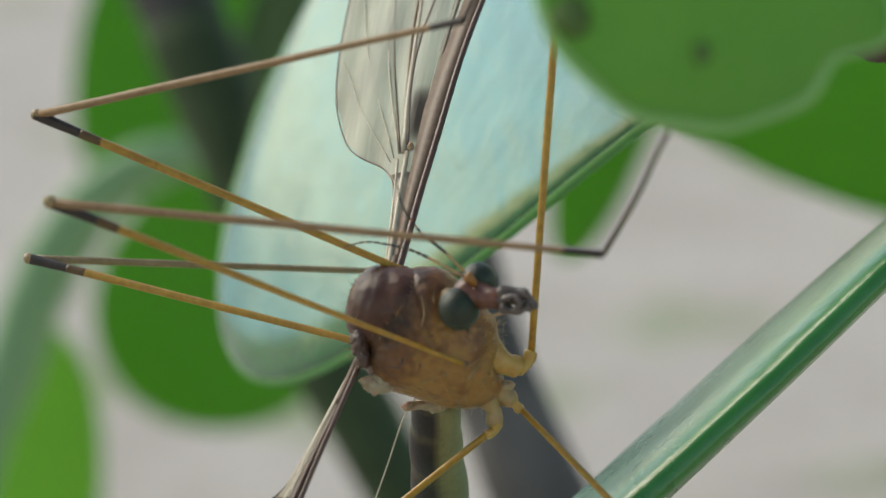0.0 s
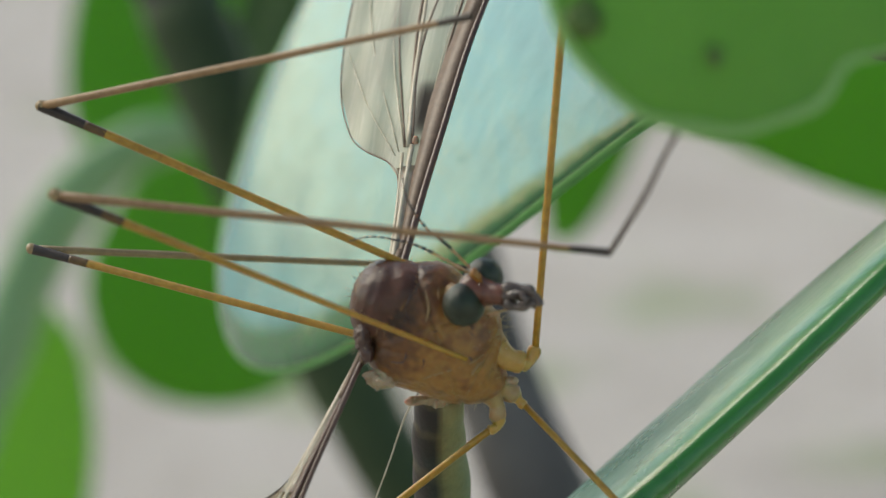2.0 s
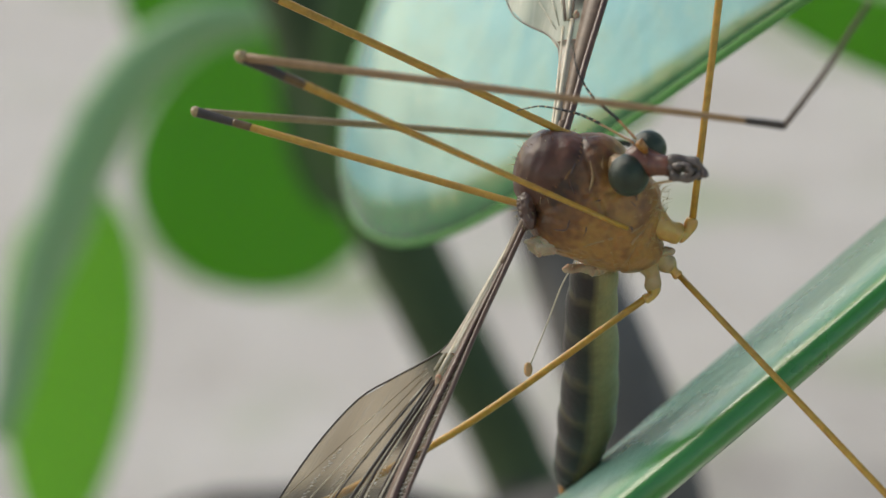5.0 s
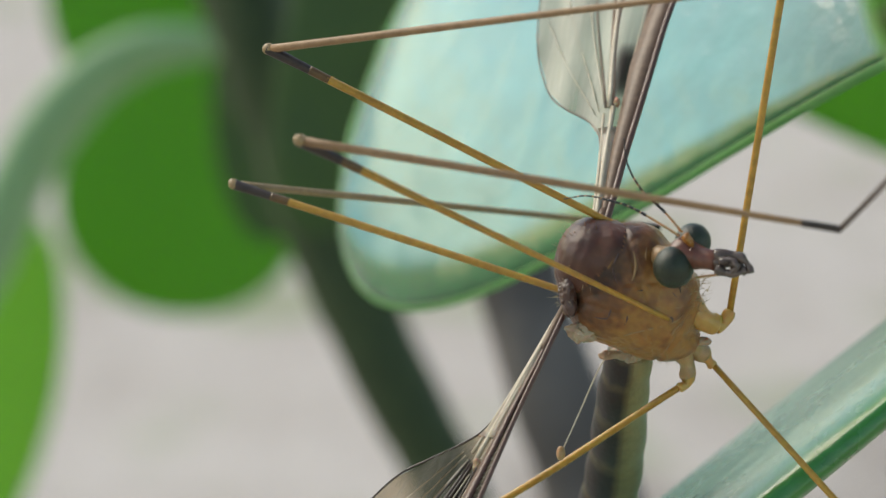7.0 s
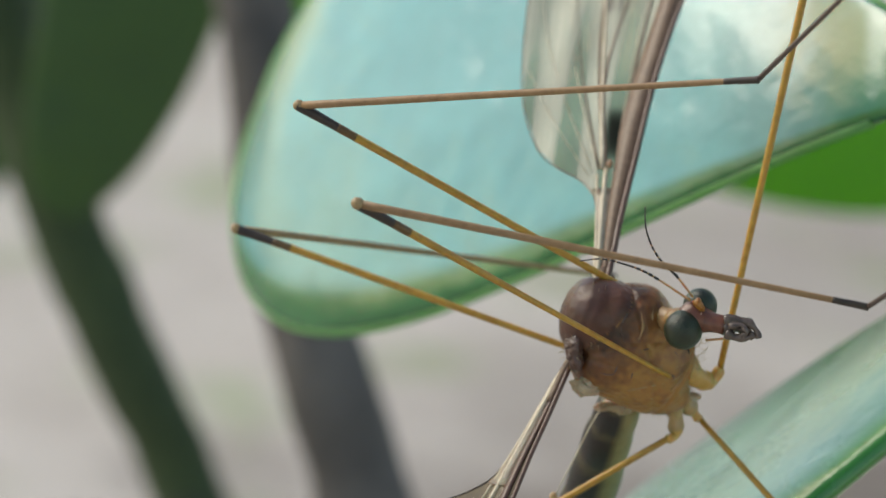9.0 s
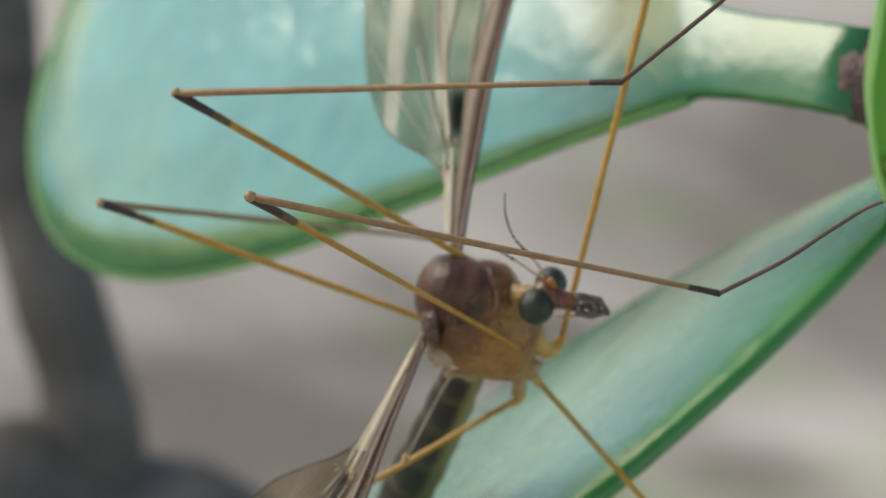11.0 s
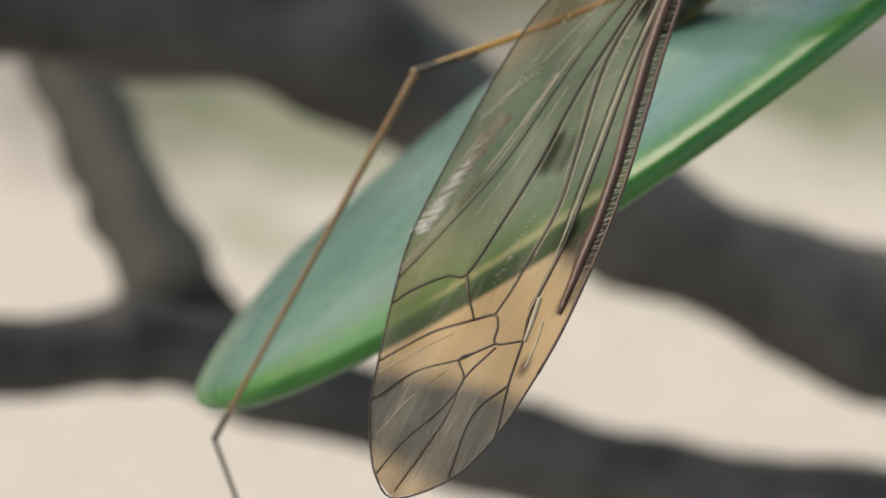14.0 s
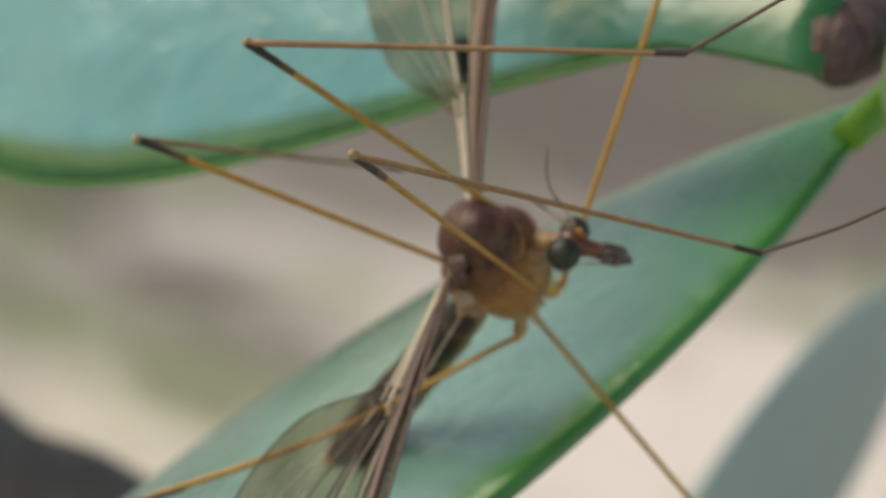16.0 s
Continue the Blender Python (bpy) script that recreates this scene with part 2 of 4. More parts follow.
def membrane_build(n, l):
    a = n.new("ShaderNodeAttribute")
    a.attribute_name = "tint"
    au, av_ = n.new("ShaderNodeAttribute"), n.new("ShaderNodeAttribute")
    au.attribute_name, av_.attribute_name = "run", "span"
    xyz = n.new("ShaderNodeCombineXYZ")
    l.new(au.outputs["Fac"], xyz.inputs[0])
    l.new(av_.outputs["Fac"], xyz.inputs[1])
    mp = n.new("ShaderNodeMapping")
    mp.inputs["Scale"].default_value = (0.5, 7.0, 1.0)
    l.new(xyz.outputs[0], mp.inputs["Vector"])
    streak = n.new("ShaderNodeTexNoise")
    streak.inputs["Scale"].default_value, streak.inputs["Detail"].default_value = 1.0, 5.0
    l.new(mp.outputs[0], streak.inputs["Vector"])
    fine = blend(n, l, 0.3, streak.outputs["Fac"], grain(n, l, 5000, 3, 0.6))
    mr = n.new("ShaderNodeMapRange")
    mr.inputs["From Min"].default_value, mr.inputs["From Max"].default_value = 12.5, 15.5
    l.new(au.outputs["Fac"], mr.inputs["Value"])
    t = n.new("ShaderNodeBsdfTransparent")
    l.new(blend(n, l, a.outputs["Fac"], blend(n, l, mr.outputs[0], (0.68, 0.58, 0.43), (0.80, 0.58, 0.33)), (0.05, 0.035, 0.028)), t.inputs["Color"])
    p = principled(n, l, blend(n, l, a.outputs["Fac"], (0.52, 0.48, 0.40), (0.03, 0.02, 0.017)), 0.26, relief(n, l, fine, 0.10, 0.0002), Specular_IOR_Level=0.2)
    fr = n.new("ShaderNodeFresnel")
    fr.inputs["IOR"].default_value = 1.5
    m = n.new("ShaderNodeMath")
    m.operation = "MULTIPLY_ADD"
    m.inputs[1].default_value, m.inputs[2].default_value = 0.45, 0.06
    l.new(fr.outputs[0], m.inputs[0])
    mp2 = n.new("ShaderNodeMapping")
    mp2.inputs["Scale"].default_value = (0.6, 9.0, 1.0)
    l.new(xyz.outputs[0], mp2.inputs["Vector"])
    st2 = n.new("ShaderNodeTexNoise")
    st2.inputs["Scale"].default_value, st2.inputs["Detail"].default_value = 1.0, 4.0
    l.new(mp2.outputs[0], st2.inputs["Vector"])
    lines = ramp(n, l, st2.outputs["Fac"], (0.5, (0, 0, 0)), (0.7, (0.13, 0.13, 0.13)))
    m2 = n.new("ShaderNodeMath")
    l.new(m.outputs[0], m2.inputs[0])
    l.new(lines, m2.inputs[1])
    tip = n.new("ShaderNodeMapRange")
    tip.inputs["From Min"].default_value, tip.inputs["From Max"].default_value, tip.inputs["To Max"].default_value = 16.4, 19.5, 0.2
    l.new(au.outputs["Fac"], tip.inputs["Value"])
    m = n.new("ShaderNodeMath")
    l.new(m2.outputs[0], m.inputs[0])
    l.new(tip.outputs[0], m.inputs[1])
    return mixed(n, l, m.outputs[0], t.outputs[0], p)


M_MEMBRANE = shader("smoky_wing_membrane", membrane_build)


def ground_build(n, l):
    geo = n.new("ShaderNodeNewGeometry")
    mid, fine = grain(n, l, 9, 5), grain(n, l, 120, 5)
    sand = ramp(n, l, mid, (0.32, (0.42, 0.355, 0.305)), (0.62, (0.60, 0.535, 0.48)))
    sand = blend(n, l, 0.5, sand, ramp(n, l, fine, (0.3, (0.30, 0.26, 0.22)), (0.7, (0.55, 0.50, 0.44))))
    def patch(x, y, inner, outer):
        mp = n.new("ShaderNodeMapping")
        mp.inputs["Location"].default_value = (-x, -y, 0)
        l.new(geo.outputs["Position"], mp.inputs["Vector"])
        ln = n.new("ShaderNodeVectorMath")
        ln.operation = "LENGTH"
        l.new(mp.outputs[0], ln.inputs[0])
        ad = n.new("ShaderNodeMath")
        ad.operation = "MULTIPLY_ADD"
        ad.inputs[1].default_value = 0.35
        l.new(grain(n, l, 5, 4), ad.inputs[0])
        l.new(ln.outputs["Value"], ad.inputs[2])
        return ramp(n, l, ad.outputs[0], (inner + 0.17, (1, 1, 1)), (outer + 0.17, (0, 0, 0)))
    # shaded and sunlit stretches, painted into the ground's colour, and moss
    shade_mask = blend(n, l, 1.0, blend(n, l, 1.0, patch(0.46, 1.09, 0.06, 0.14), patch(0.27, 1.0, 0.07, 0.2), "LIGHTEN"), patch(1.0, 1.42, 0.30, 0.48), "LIGHTEN")
    shade_mask = blend(n, l, 1.0, shade_mask, blend(n, l, 0.7, (0, 0, 0), patch(0.2, 0.88, 0.03, 0.13)), "LIGHTEN")
    shade_mask = blend(n, l, 1.0, shade_mask, blend(n, l, 0.45, (0, 0, 0), patch(0.68, 1.42, 0.2, 0.4)), "LIGHTEN")
    shade_mask = blend(n, l, 1.0, shade_mask, blend(n, l, 0.9, (0, 0, 0), patch(0.72, 1.24, 0.14, 0.34)), "LIGHTEN")
    shade_mask = blend(n, l, 1.0, shade_mask, blend(n, l, 0.9, (0, 0, 0), blend(n, l, 1.0, patch(0.21, 0.93, 0.06, 0.13), patch(0.52, 0.98, 0.03, 0.1), "LIGHTEN")), "LIGHTEN")
    shade_mask = blend(n, l, 1.0, shade_mask, blend(n, l, 0.75, (0, 0, 0), blend(n, l, 1.0, patch(0.38, 0.985, 0.05, 0.11), patch(0.535, 0.915, 0.05, 0.1), "LIGHTEN")), "LIGHTEN")
    shade_mask = blend(n, l, 1.0, shade_mask, blend(n, l, 0.45, (0, 0, 0), patch(0.36, 1.1, 0.12, 0.24)), "LIGHTEN")
    # sunlit stretches, painted as paler sand
    sand = blend(n, l, blend(n, l, 1.0, patch(0.30, 0.64, 0.22, 0.32), patch(0.47, 0.72, 0.12, 0.22), "LIGHTEN"), sand, ramp(n, l, fine, (0.3, (0.74, 0.62, 0.49)), (0.7, (0.92, 0.81, 0.68))))
    sand = blend(n, l, blend(n, l, 0.9, (0, 0, 0), blend(n, l, 1.0, patch(0.78, 0.90, 0.16, 0.34), patch(0.97, 1.04, 0.08, 0.2), "LIGHTEN")), sand, (0.88, 0.77, 0.66))
    # the dark colour of the painted shade
    shaded_soil = ramp(n, l, fine, (0.3, (0.08, 0.062, 0.048)), (0.7, (0.14, 0.108, 0.086)))
    moss = ramp(n, l, grain(n, l, 6.5, 3), (0.56, (0, 0, 0)), (0.68, (1, 1, 1)))
    moss = blend(n, l, 1.0, moss, blend(n, l, 1.0, blend(n, l, 1.0, patch(0.50, 0.88, 0.0, 0.12), patch(0.60, 1.0, 0.0, 0.1), "LIGHTEN"), blend(n, l, 1.0, patch(0.42, 0.93, 0.0, 0.1), patch(0.25, 0.82, 0.0, 0.07), "LIGHTEN"), "LIGHTEN"), "LIGHTEN")
    col = blend(n, l, blend(n, l, 0.85, (0, 0, 0), shade_mask), sand, shaded_soil)
    col = blend(n, l, blend(n, l, 0.5, (0, 0, 0), moss), col, (0.17, 0.25, 0.07))
    return principled(n, l, col, 0.9, relief(n, l, fine, 0.6, 0.004))


M_GROUND = shader("sandy_ground", ground_build)

# ---- building ----
PLACE = {}


def thing(name, at, label, category, group="", kind=""):
    ob = new(name)
    ob.location = at
    ob.empty_display_size = 0.002
    PLACE[ob] = Vector(at)
    return tagged(ob, label, category, group, kind)


def part(name, verts, faces, material, parent, label="", tint=None, smooth=True):
    """ONE mesh, from world places, under a thing or a part."""
    at = sum(verts, Vector()) / len(verts)
    me = bpy.data.meshes.new(name)
    me.from_pydata([v - at for v in verts], [], faces)
    me.materials.append(material)
    if smooth:
        me.shade_smooth()
    if tint is not None:
        a = me.attributes.new("tint", "FLOAT", "POINT")
        a.data.foreach_set("value", tint)
    me.update()
    ob = new(name, me)
    PLACE[ob] = at
    if parent is not None:
        ob.parent = parent
        ob.location = at - PLACE[parent]
    else:
        ob.location = at
    return tagged(ob, label)


def smooth_path(pts, per=6):
    """A Catmull-Rom curve through the given places."""
    pts = [Vector(p) for p in pts]
    if len(pts) == 2:
        return [pts[0].lerp(pts[1], i / per) for i in range(per + 1)]
    ext = [pts[0] * 2 - pts[1]] + pts + [pts[-1] * 2 - pts[-2]]
    out = []
    for a, b, c, d in zip(ext, ext[1:], ext[2:], ext[3:]):
        for i in range(per):
            t = i / per
            out.append(0.5 * (2 * b + (c - a) * t + (2 * a - 5 * b + 4 * c - d) * t * t + (3 * b - a - 3 * c + d) * t ** 3))
    return out + [pts[-1]]


def tube(pts, radius, n=10, per=6, wobble=0.0, flat=1.0, knots=2.3):
    """Verts and faces of a round rod along places in millimetres; radius is a function of 0..1."""
    path = smooth_path(pts, per)
    k = len(path)
    d0 = (path[1] - path[0]).normalized()
    side = d0.orthogonal().normalized()
    vs, fs = [], []
    for i, p in enumerate(path):
        d = (path[min(i + 1, k - 1)] - path[max(i - 1, 0)]).normalized()
        side = (side - d * side.dot(d)).normalized()
        up = d.cross(side)
        r = radius(i / (k - 1))
        for j in range(n):
            a = 2 * math.pi * j / n
            q = r * (1 + wobble * noise.noise(p * knots + side * math.cos(a) + up * math.sin(a)))
            vs.append(P(p + (side * math.cos(a) + up * math.sin(a) * flat) * q))
    for i in range(k - 1):
        for j in range(n):
            fs.append((i * n + j, i * n + (j + 1) % n, (i + 1) * n + (j + 1) % n, (i + 1) * n + j))
    a, b = len(vs), len(vs) + 1
    vs += [P(path[0]), P(path[-1])]
    for j in range(n):
        fs.append((a, (j + 1) % n, j))
        fs.append((b, (k - 1) * n + j, (k - 1) * n + (j + 1) % n))
    return vs, fs


def blob(balls, detail=4, blend_k=0.25, rough=0.02, seed=0.0, groove=None, tone=None, fold=0.0):
    """A star-shaped body round the first ball's middle: the smooth union of ellipsoids
    (middle, half-sizes) in millimetres."""
    bm = bmesh.new()
    bmesh.ops.create_icosphere(bm, subdivisions=detail, radius=1.0)
    mid = Vector(balls[0][0])

    def inside(p):
        tot = 0.0
        for c, r in balls:
            q = p - Vector(c)
            f = math.sqrt((q.x / r[0]) ** 2 + (q.y / r[1]) ** 2 + (q.z / r[2]) ** 2) - 1
            tot += math.exp(-f / blend_k * 1.6)
        return tot - 1
    vs, tints = [], []
    for v in bm.verts:
        d = v.co.normalized()
        lo, hi = 0.0, 4.0
        for _ in range(16):
            m = (lo + hi) / 2
            lo, hi = (m, hi) if inside(mid + d * m) > 0 else (lo, m)
        p = mid + d * lo
        p += d * rough * (noise.noise(p * 2.2 + Vector((seed, 0, 0))) + 0.5 * noise.noise(p * 6 + Vector((seed, 3, 0))))
        if fold:
            p += d * fold * (abs(noise.noise(p * 5.5 + Vector((seed, 1, 0)))) - 0.25 + 0.6 * abs(noise.noise(p * 13 + Vector((seed, 5, 0)))))
        if groove:
            p -= d * groove(p)
        vs.append(P(p))
        if tone:
            tints.append(min(1, max(0, tone(p))))
    fs = [tuple(v.index for v in f.verts) for f in bm.faces]
    bm.free()
    return (vs, fs, tints) if tone else (vs, fs)


def leaf_mesh(base, tip, across, half, thick, arch=0.0, fold=0.0, widest=0.62, stalk=0.16, ns=44, nt=64, round_tip=0.5, sweep=0.0, slim=1.0, crown=0.75, twist=0.0, bloom_sheen_from=0.42, bloom_sheen_soft=10):
    """A thick leaf from stalk to tip; returns verts, faces and functions for its edges."""
    b, t = Vector(base), Vector(tip)
    ax = (t - b)
    w = Vector(across)
    w = (w - ax.normalized() * w.dot(ax.normalized())).normalized()
    nrm = ax.normalized().cross(w)
    e1 = round_tip * widest / (1 - widest) * slim
    top = e1 / (e1 + round_tip)
    peak = top ** e1 * (1 - top) ** round_tip

    def prof(s):
        s = min(max(s, 0.0), 1.0)
        return max(s ** e1 * (1 - s) ** round_tip / peak, stalk * (1 - s) ** 0.5 if s > 0.3 else stalk)

    def spot(s, a, lift=0.0):
        h = half * prof(s)
        u = math.cos(a)
        th = thick * min(1.0, 0.35 + 0.65 * prof(s)) * (min(1.0, (1 - s) * 12) ** 0.5)
        v = math.copysign(abs(math.sin(a)) ** crown, math.sin(a)) * th / 2
        out, up = h * u, v + lift + fold * half * (u * prof(s)) ** 2
        c, d = math.cos(twist * (s - 0.5)), math.sin(twist * (s - 0.5))
        return b + ax * s + w * (out * c - up * d + sweep * 4 * s * (1 - s)) + nrm * (out * d + up * c + arch * 4 * s * (1 - s))
    vs, fs, tint = [], [], []
    ss = [1 - (1 - i / (ns - 1)) ** 1.6 for i in range(ns)]
    for s in ss:
        vs += [P(spot(s, 2 * math.pi * j / nt)) for j in range(nt)]
        for j in range(nt):
            a = 2 * math.pi * j / nt
            # the upper face, where the waxy film and painted sky sheen lie
            pale = min(1, max(0, (-math.sin(a) - (0.14 if math.cos(a) > 0 else bloom_sheen_from)) * bloom_sheen_soft))
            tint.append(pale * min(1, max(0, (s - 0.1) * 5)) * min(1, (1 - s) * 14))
    for i in range(ns - 1):
        for j in range(nt):
            fs.append((i * nt + j, (i + 1) * nt + j, (i + 1) * nt + (j + 1) % nt, i * nt + (j + 1) % nt))
    fs.append(tuple(range(nt)))
    fs.append(tuple(reversed(range((ns - 1) * nt, ns * nt))))
    return vs, fs, spot, tint


def leaf(parent, material, base, tip, across, half, thick, rim=None, label="", name="leaf", **more):
    vs, fs, spot, tint = leaf_mesh(base, tip, across, half, thick, **more)
    ob = part(name, vs, fs, material, parent, label, tint)
    if rim:
        edge = [spot(1 - (1 - s / 30) ** 1.6, math.pi) for s in range(3, 30)] + [spot(1 - (1 - s / 30) ** 1.6, 0.0) for s in range(29, 2, -1)]
        v2, f2 = tube(edge, lambda s: rim, 8, 1)
        part("leaf_margin", v2, f2, M_MARGIN, ob, "pale thin leaf margin")
    return ob


def round_leaf(mid, wide, tall, thick):
    """A broad blunt leaf facing the viewer, its margin rolled and wavy, with a pale rim."""
    c = Vector(mid)

    def edge(a, k=1.0):
        q, w = abs(math.cos(a)), abs(math.sin(a))
        r = (q ** 2.5 + w ** 2.5) ** -0.4
        turn = math.exp(-((a - 0.60) / 0.13) ** 2)
        dent = math.exp(-((a - 0.86) / 0.12) ** 2)
        r *= 1 + 0.10 * turn - 0.05 * dent + 0.012 * math.sin(5 * a) + 0.006 * math.sin(13 * a + 1)
        lift = -0.28 * k ** 6 * turn + 0.10 * k ** 4 * math.sin(4 * a + 0.6) - 0.16 * (1 - k * k)
        return c + Vector((wide * r * k * math.cos(a), tall * r * k * math.sin(a), lift))
    n, rings = 150, [0.06, 0.3, 0.55, 0.75, 0.88, 0.95, 0.985, 1.0]
    vs, fs = [], []
    for k in rings + rings[::-1]:
        back = len(vs) >= n * len(rings)
        t = thick * max(0.0, 1 - k ** 14) ** 0.5
        vs += [P(edge(2 * math.pi * j / n, k) + Vector((0, 0, t if back else 0))) for j in range(n)]
    for i in range(2 * len(rings) - 1):
        for j in range(n):
            fs.append((i * n + j, (i + 1) * n + j, (i + 1) * n + (j + 1) % n, i * n + (j + 1) % n))
    fs += [tuple(range(n)), tuple(reversed(range(len(vs) - n, len(vs))))]
    ob = part("leaf", vs, fs, M_LEAF_DULL, shrub, "dull green rounded leaf with a pale wavy margin")
    v2, f2 = tube([edge(2 * math.pi * j / n) for j in range(n + 1)], lambda s: 0.10 + 0.035 * math.sin(s * 17) * math.sin(s * 41), 8, 1)
    part("leaf_margin", v2, f2, M_RIM, ob, "pale thin leaf margin")
    return ob


# ---- ground ----
gx = [-90, -45, -20, -9, -4, -2] + list(np.linspace(-1.5, 3, 46)) + [3.6, 5, 9, 20, 45, 90]
gy = [-90, -45, -20, -9, -4, -2] + list(np.linspace(-1.5, 5, 66)) + [6, 8, 14, 30, 60, 120]
gv = [Vector((x, y, 0.006 * noise.noise(Vector((x * 5, y * 5, 0))))) for x in gx for y in gy]
nx, ny = len(gx), len(gy)
gf = [(i * ny + j, (i + 1) * ny + j, (i + 1) * ny + j + 1, i * ny + j + 1) for i in range(nx - 1) for j in range(ny - 1)]
ground = part("ground", gv, gf, M_GROUND, None)
tagged(ground, "pale sandy ground with painted shade and sun patches, and moss", "ground", "", "structure")

# ---- shrub ----
shrub = thing("shrub", Vector((0.012, 0.05, 0.0)), "leathery-leaved green shrub with grey woody branches", "shrub")

part("branch", *tube([(-55, 36, 165), (-30, 31, 165), (-14, 28.6, 165), (-2.4, 28.1, 165), (7.0, 28.3, 165.0), (15.9, 30.3, 165.0), (24.9, 34.3, 165.0), (36.0, 39.9, 165.0), (52.7, 46.8, 165.0), (66.0, 51.2, 165.0), (110.2, 65.0, 165.0)],
                     lambda s: 4.7 + 0.45 * math.sin(s * 40), 18, 7, 0.3, 1.0, 0.16), M_BARK, shrub, "grey-brown woody branch")
part("branch", *tube([(-4.0, -15.8, 167.5), (0.6, 2.4, 166.7), (3.8, 12.5, 165.8), (7.3, 20.5, 165.0), (8.9, 27.8, 165.0)], lambda s: 2.5 + 0.9 * s, 16, 7, 0.25, 1.0, 0.16), M_BARK, shrub, "grey-brown woody branch")
part("branch", *tube([(-43.1, 55.8, 166.7), (-2.5, 52.0, 165.0), (4.8, 51.0, 165.0), (12.6, 52.8, 165.0), (25.1, 56.5, 165.0), (42.7, 60.2, 165.0), (64.2, 63.0, 165.0), (108.5, 65.8, 165.0)], lambda s: 3.0 + 0.4 * s + 0.3 * math.sin(s * 33), 16, 7, 0.3, 1.0, 0.16), M_BARK, shrub, "grey-brown woody branch")
part("trunk", *tube([(106.9, 63.3, 165.0), (125.1, 90.6, 169.1), (165, 220, 220), (170, 445, 250)], lambda s: 5 + 6 * s, 16, 8, 0.3), M_BARK, shrub)
part("stem", *tube([(-22, -18, 220), (-15.6, -2.7, 220), (-11.1, 7.6, 220), (-5.2, 18.3, 220), (1.6, 29.9, 220), (3.0, 34.4, 218)], lambda s: 3.4 - 0.4 * s, 12, 6, 0.2, 1.0, 0.2), M_STEM, shrub, "dark green woody stem")
# the shaded lower stretch; its darkness is painted
part("branch", *tube([(1.4, 29.4, 220.2), (3.0, 34.4, 218), (5.0, 40.2, 212), (7.2, 46.0, 196), (8.2, 50.8, 168)], lambda s: 2.95 + 0.5 * s * s, 12, 6, 0.25, 1.0, 0.2), M_BARK_SHADED, shrub, "dark grey woody branch")
part("branch", *tube([(-27, -30, 221.5), (-22.3, -18.6, 221), (-18.6, -9.5, 220.5), (-15.4, -2.4, 220)], lambda s: 3.5 - 0.3 * s, 12, 6, 0.25, 1.0, 0.2), M_BARK, shrub, "brown woody twig")

# the joint from which the pair of leaves springs
part("stem", *tube([(10.75, -5.8, 68.05), (11.2, -5.8, 68.4), (12.4, -5.9, 69.4), (16, -7.4, 71), (26, -11, 73.5), (44, -10, 79), (74, -4, 92), (100, 30, 130), (106, 64, 166)], lambda s: 1.3 + 0.9 * s, 14, 6, 0.15), M_BUD, shrub, "rough brown stem joint")
part("stem_joint", *blob([((10.75, -5.6, 68.2), (1.05, 1.2, 1.1)), ((11.3, -5.6, 68.7), (0.8, 0.9, 0.8))], 5, 0.25, 0.12, 4.0, None, None, 0.1), M_BUD, shrub, "rough brown knot where the leaves spring")
leaf(shrub, M_LEAF, (10.38, -5.91, 67.76), (-7.91, -2.96, 102.8), (0.269, -0.938, 0.219), 9.74, 1.5, rim=0.17, bloom_sheen_from=0.46, crown=0.5, nt=110, arch=-0.28, fold=0.04, label="glossy blue-green leaf with a pale margin", widest=0.699, round_tip=0.517, stalk=0.146, sweep=0.877, slim=1.265)
leaf(shrub, M_LEAF_LONG, (15.95, -3.52, 71.84), (-11.75, 25.2, 84.2), (0.326, -0.146, 0.915), 10.75, 1.95, bloom_sheen_from=0.3, bloom_sheen_soft=3.5, arch=-0.564, fold=0.046, twist=0.259, crown=0.6, nt=150, label="long glossy blue-green leaf behind the crane fly", widest=0.666, round_tip=0.36, stalk=0.055, sweep=-0.9, slim=1.147)
part("leaf_stalk", *tube([(14.3, -2.6, 70.8), (16.6, -3.9, 71.8), (20, -6.3, 72.6), (24.5, -10, 73.0)], lambda s: 0.62 + 0.25 * s, 14, 6, 0.05), M_LEAF_DULL, shrub, "smooth green leaf stalk")
near_leaf = round_leaf((4.65, -6.76, 49.2), 3.38, 4.72, 0.5)
for cx, cy, cr in ((2.16, -3.97, 0.33), (4.53, -3.28, 0.14)):
    part("blemish", *blob([((cx, cy, 48.94), (cr, cr * 1.15, 0.05))], 3, 0.2, 0.12, cx), M_SPOT, near_leaf, "brown blemish")
leaf(shrub, M_LEAF_EDGE, (13.5, -7.5, 67.3), (12.9, -3.3, 66.8), (0.95, 0.1, 0.2), 1.3, 0.5, label="small pale green leaf by the stem joint", widest=0.5)
leaf(shrub, M_LEAF_FAR, (62, -4, 205), (11.5, -16.5, 200), (-0.3, 0.9, 0.1), 9.6, 1.2, label="shaded green leaf", widest=0.5)
leaf(shrub, M_LEAF_FAR, (24.5, -34, 300), (12.4, 2.6, 300), (0.9, 0.3, 0), 4.9, 1.4, label="shaded green leaf", widest=0.5)
# added to fill a dark gap between leaves; its shade is painted
leaf(shrub, M_LEAF_DEEP, (-18.6, -38, 332), (-19.8, 13.5, 330), (1, 0.05, 0), 8.8, 1.5, label="dark olive leaf added in a shaded gap, shade painted in", widest=0.55)
leaf(shrub, M_LEAF_FAR, (-38.2, -12.0, 450), (-38.8, 32.0, 448), (1, 0.05, 0), 21.0, 1.8, label="rounded shaded green leaf", widest=0.55)
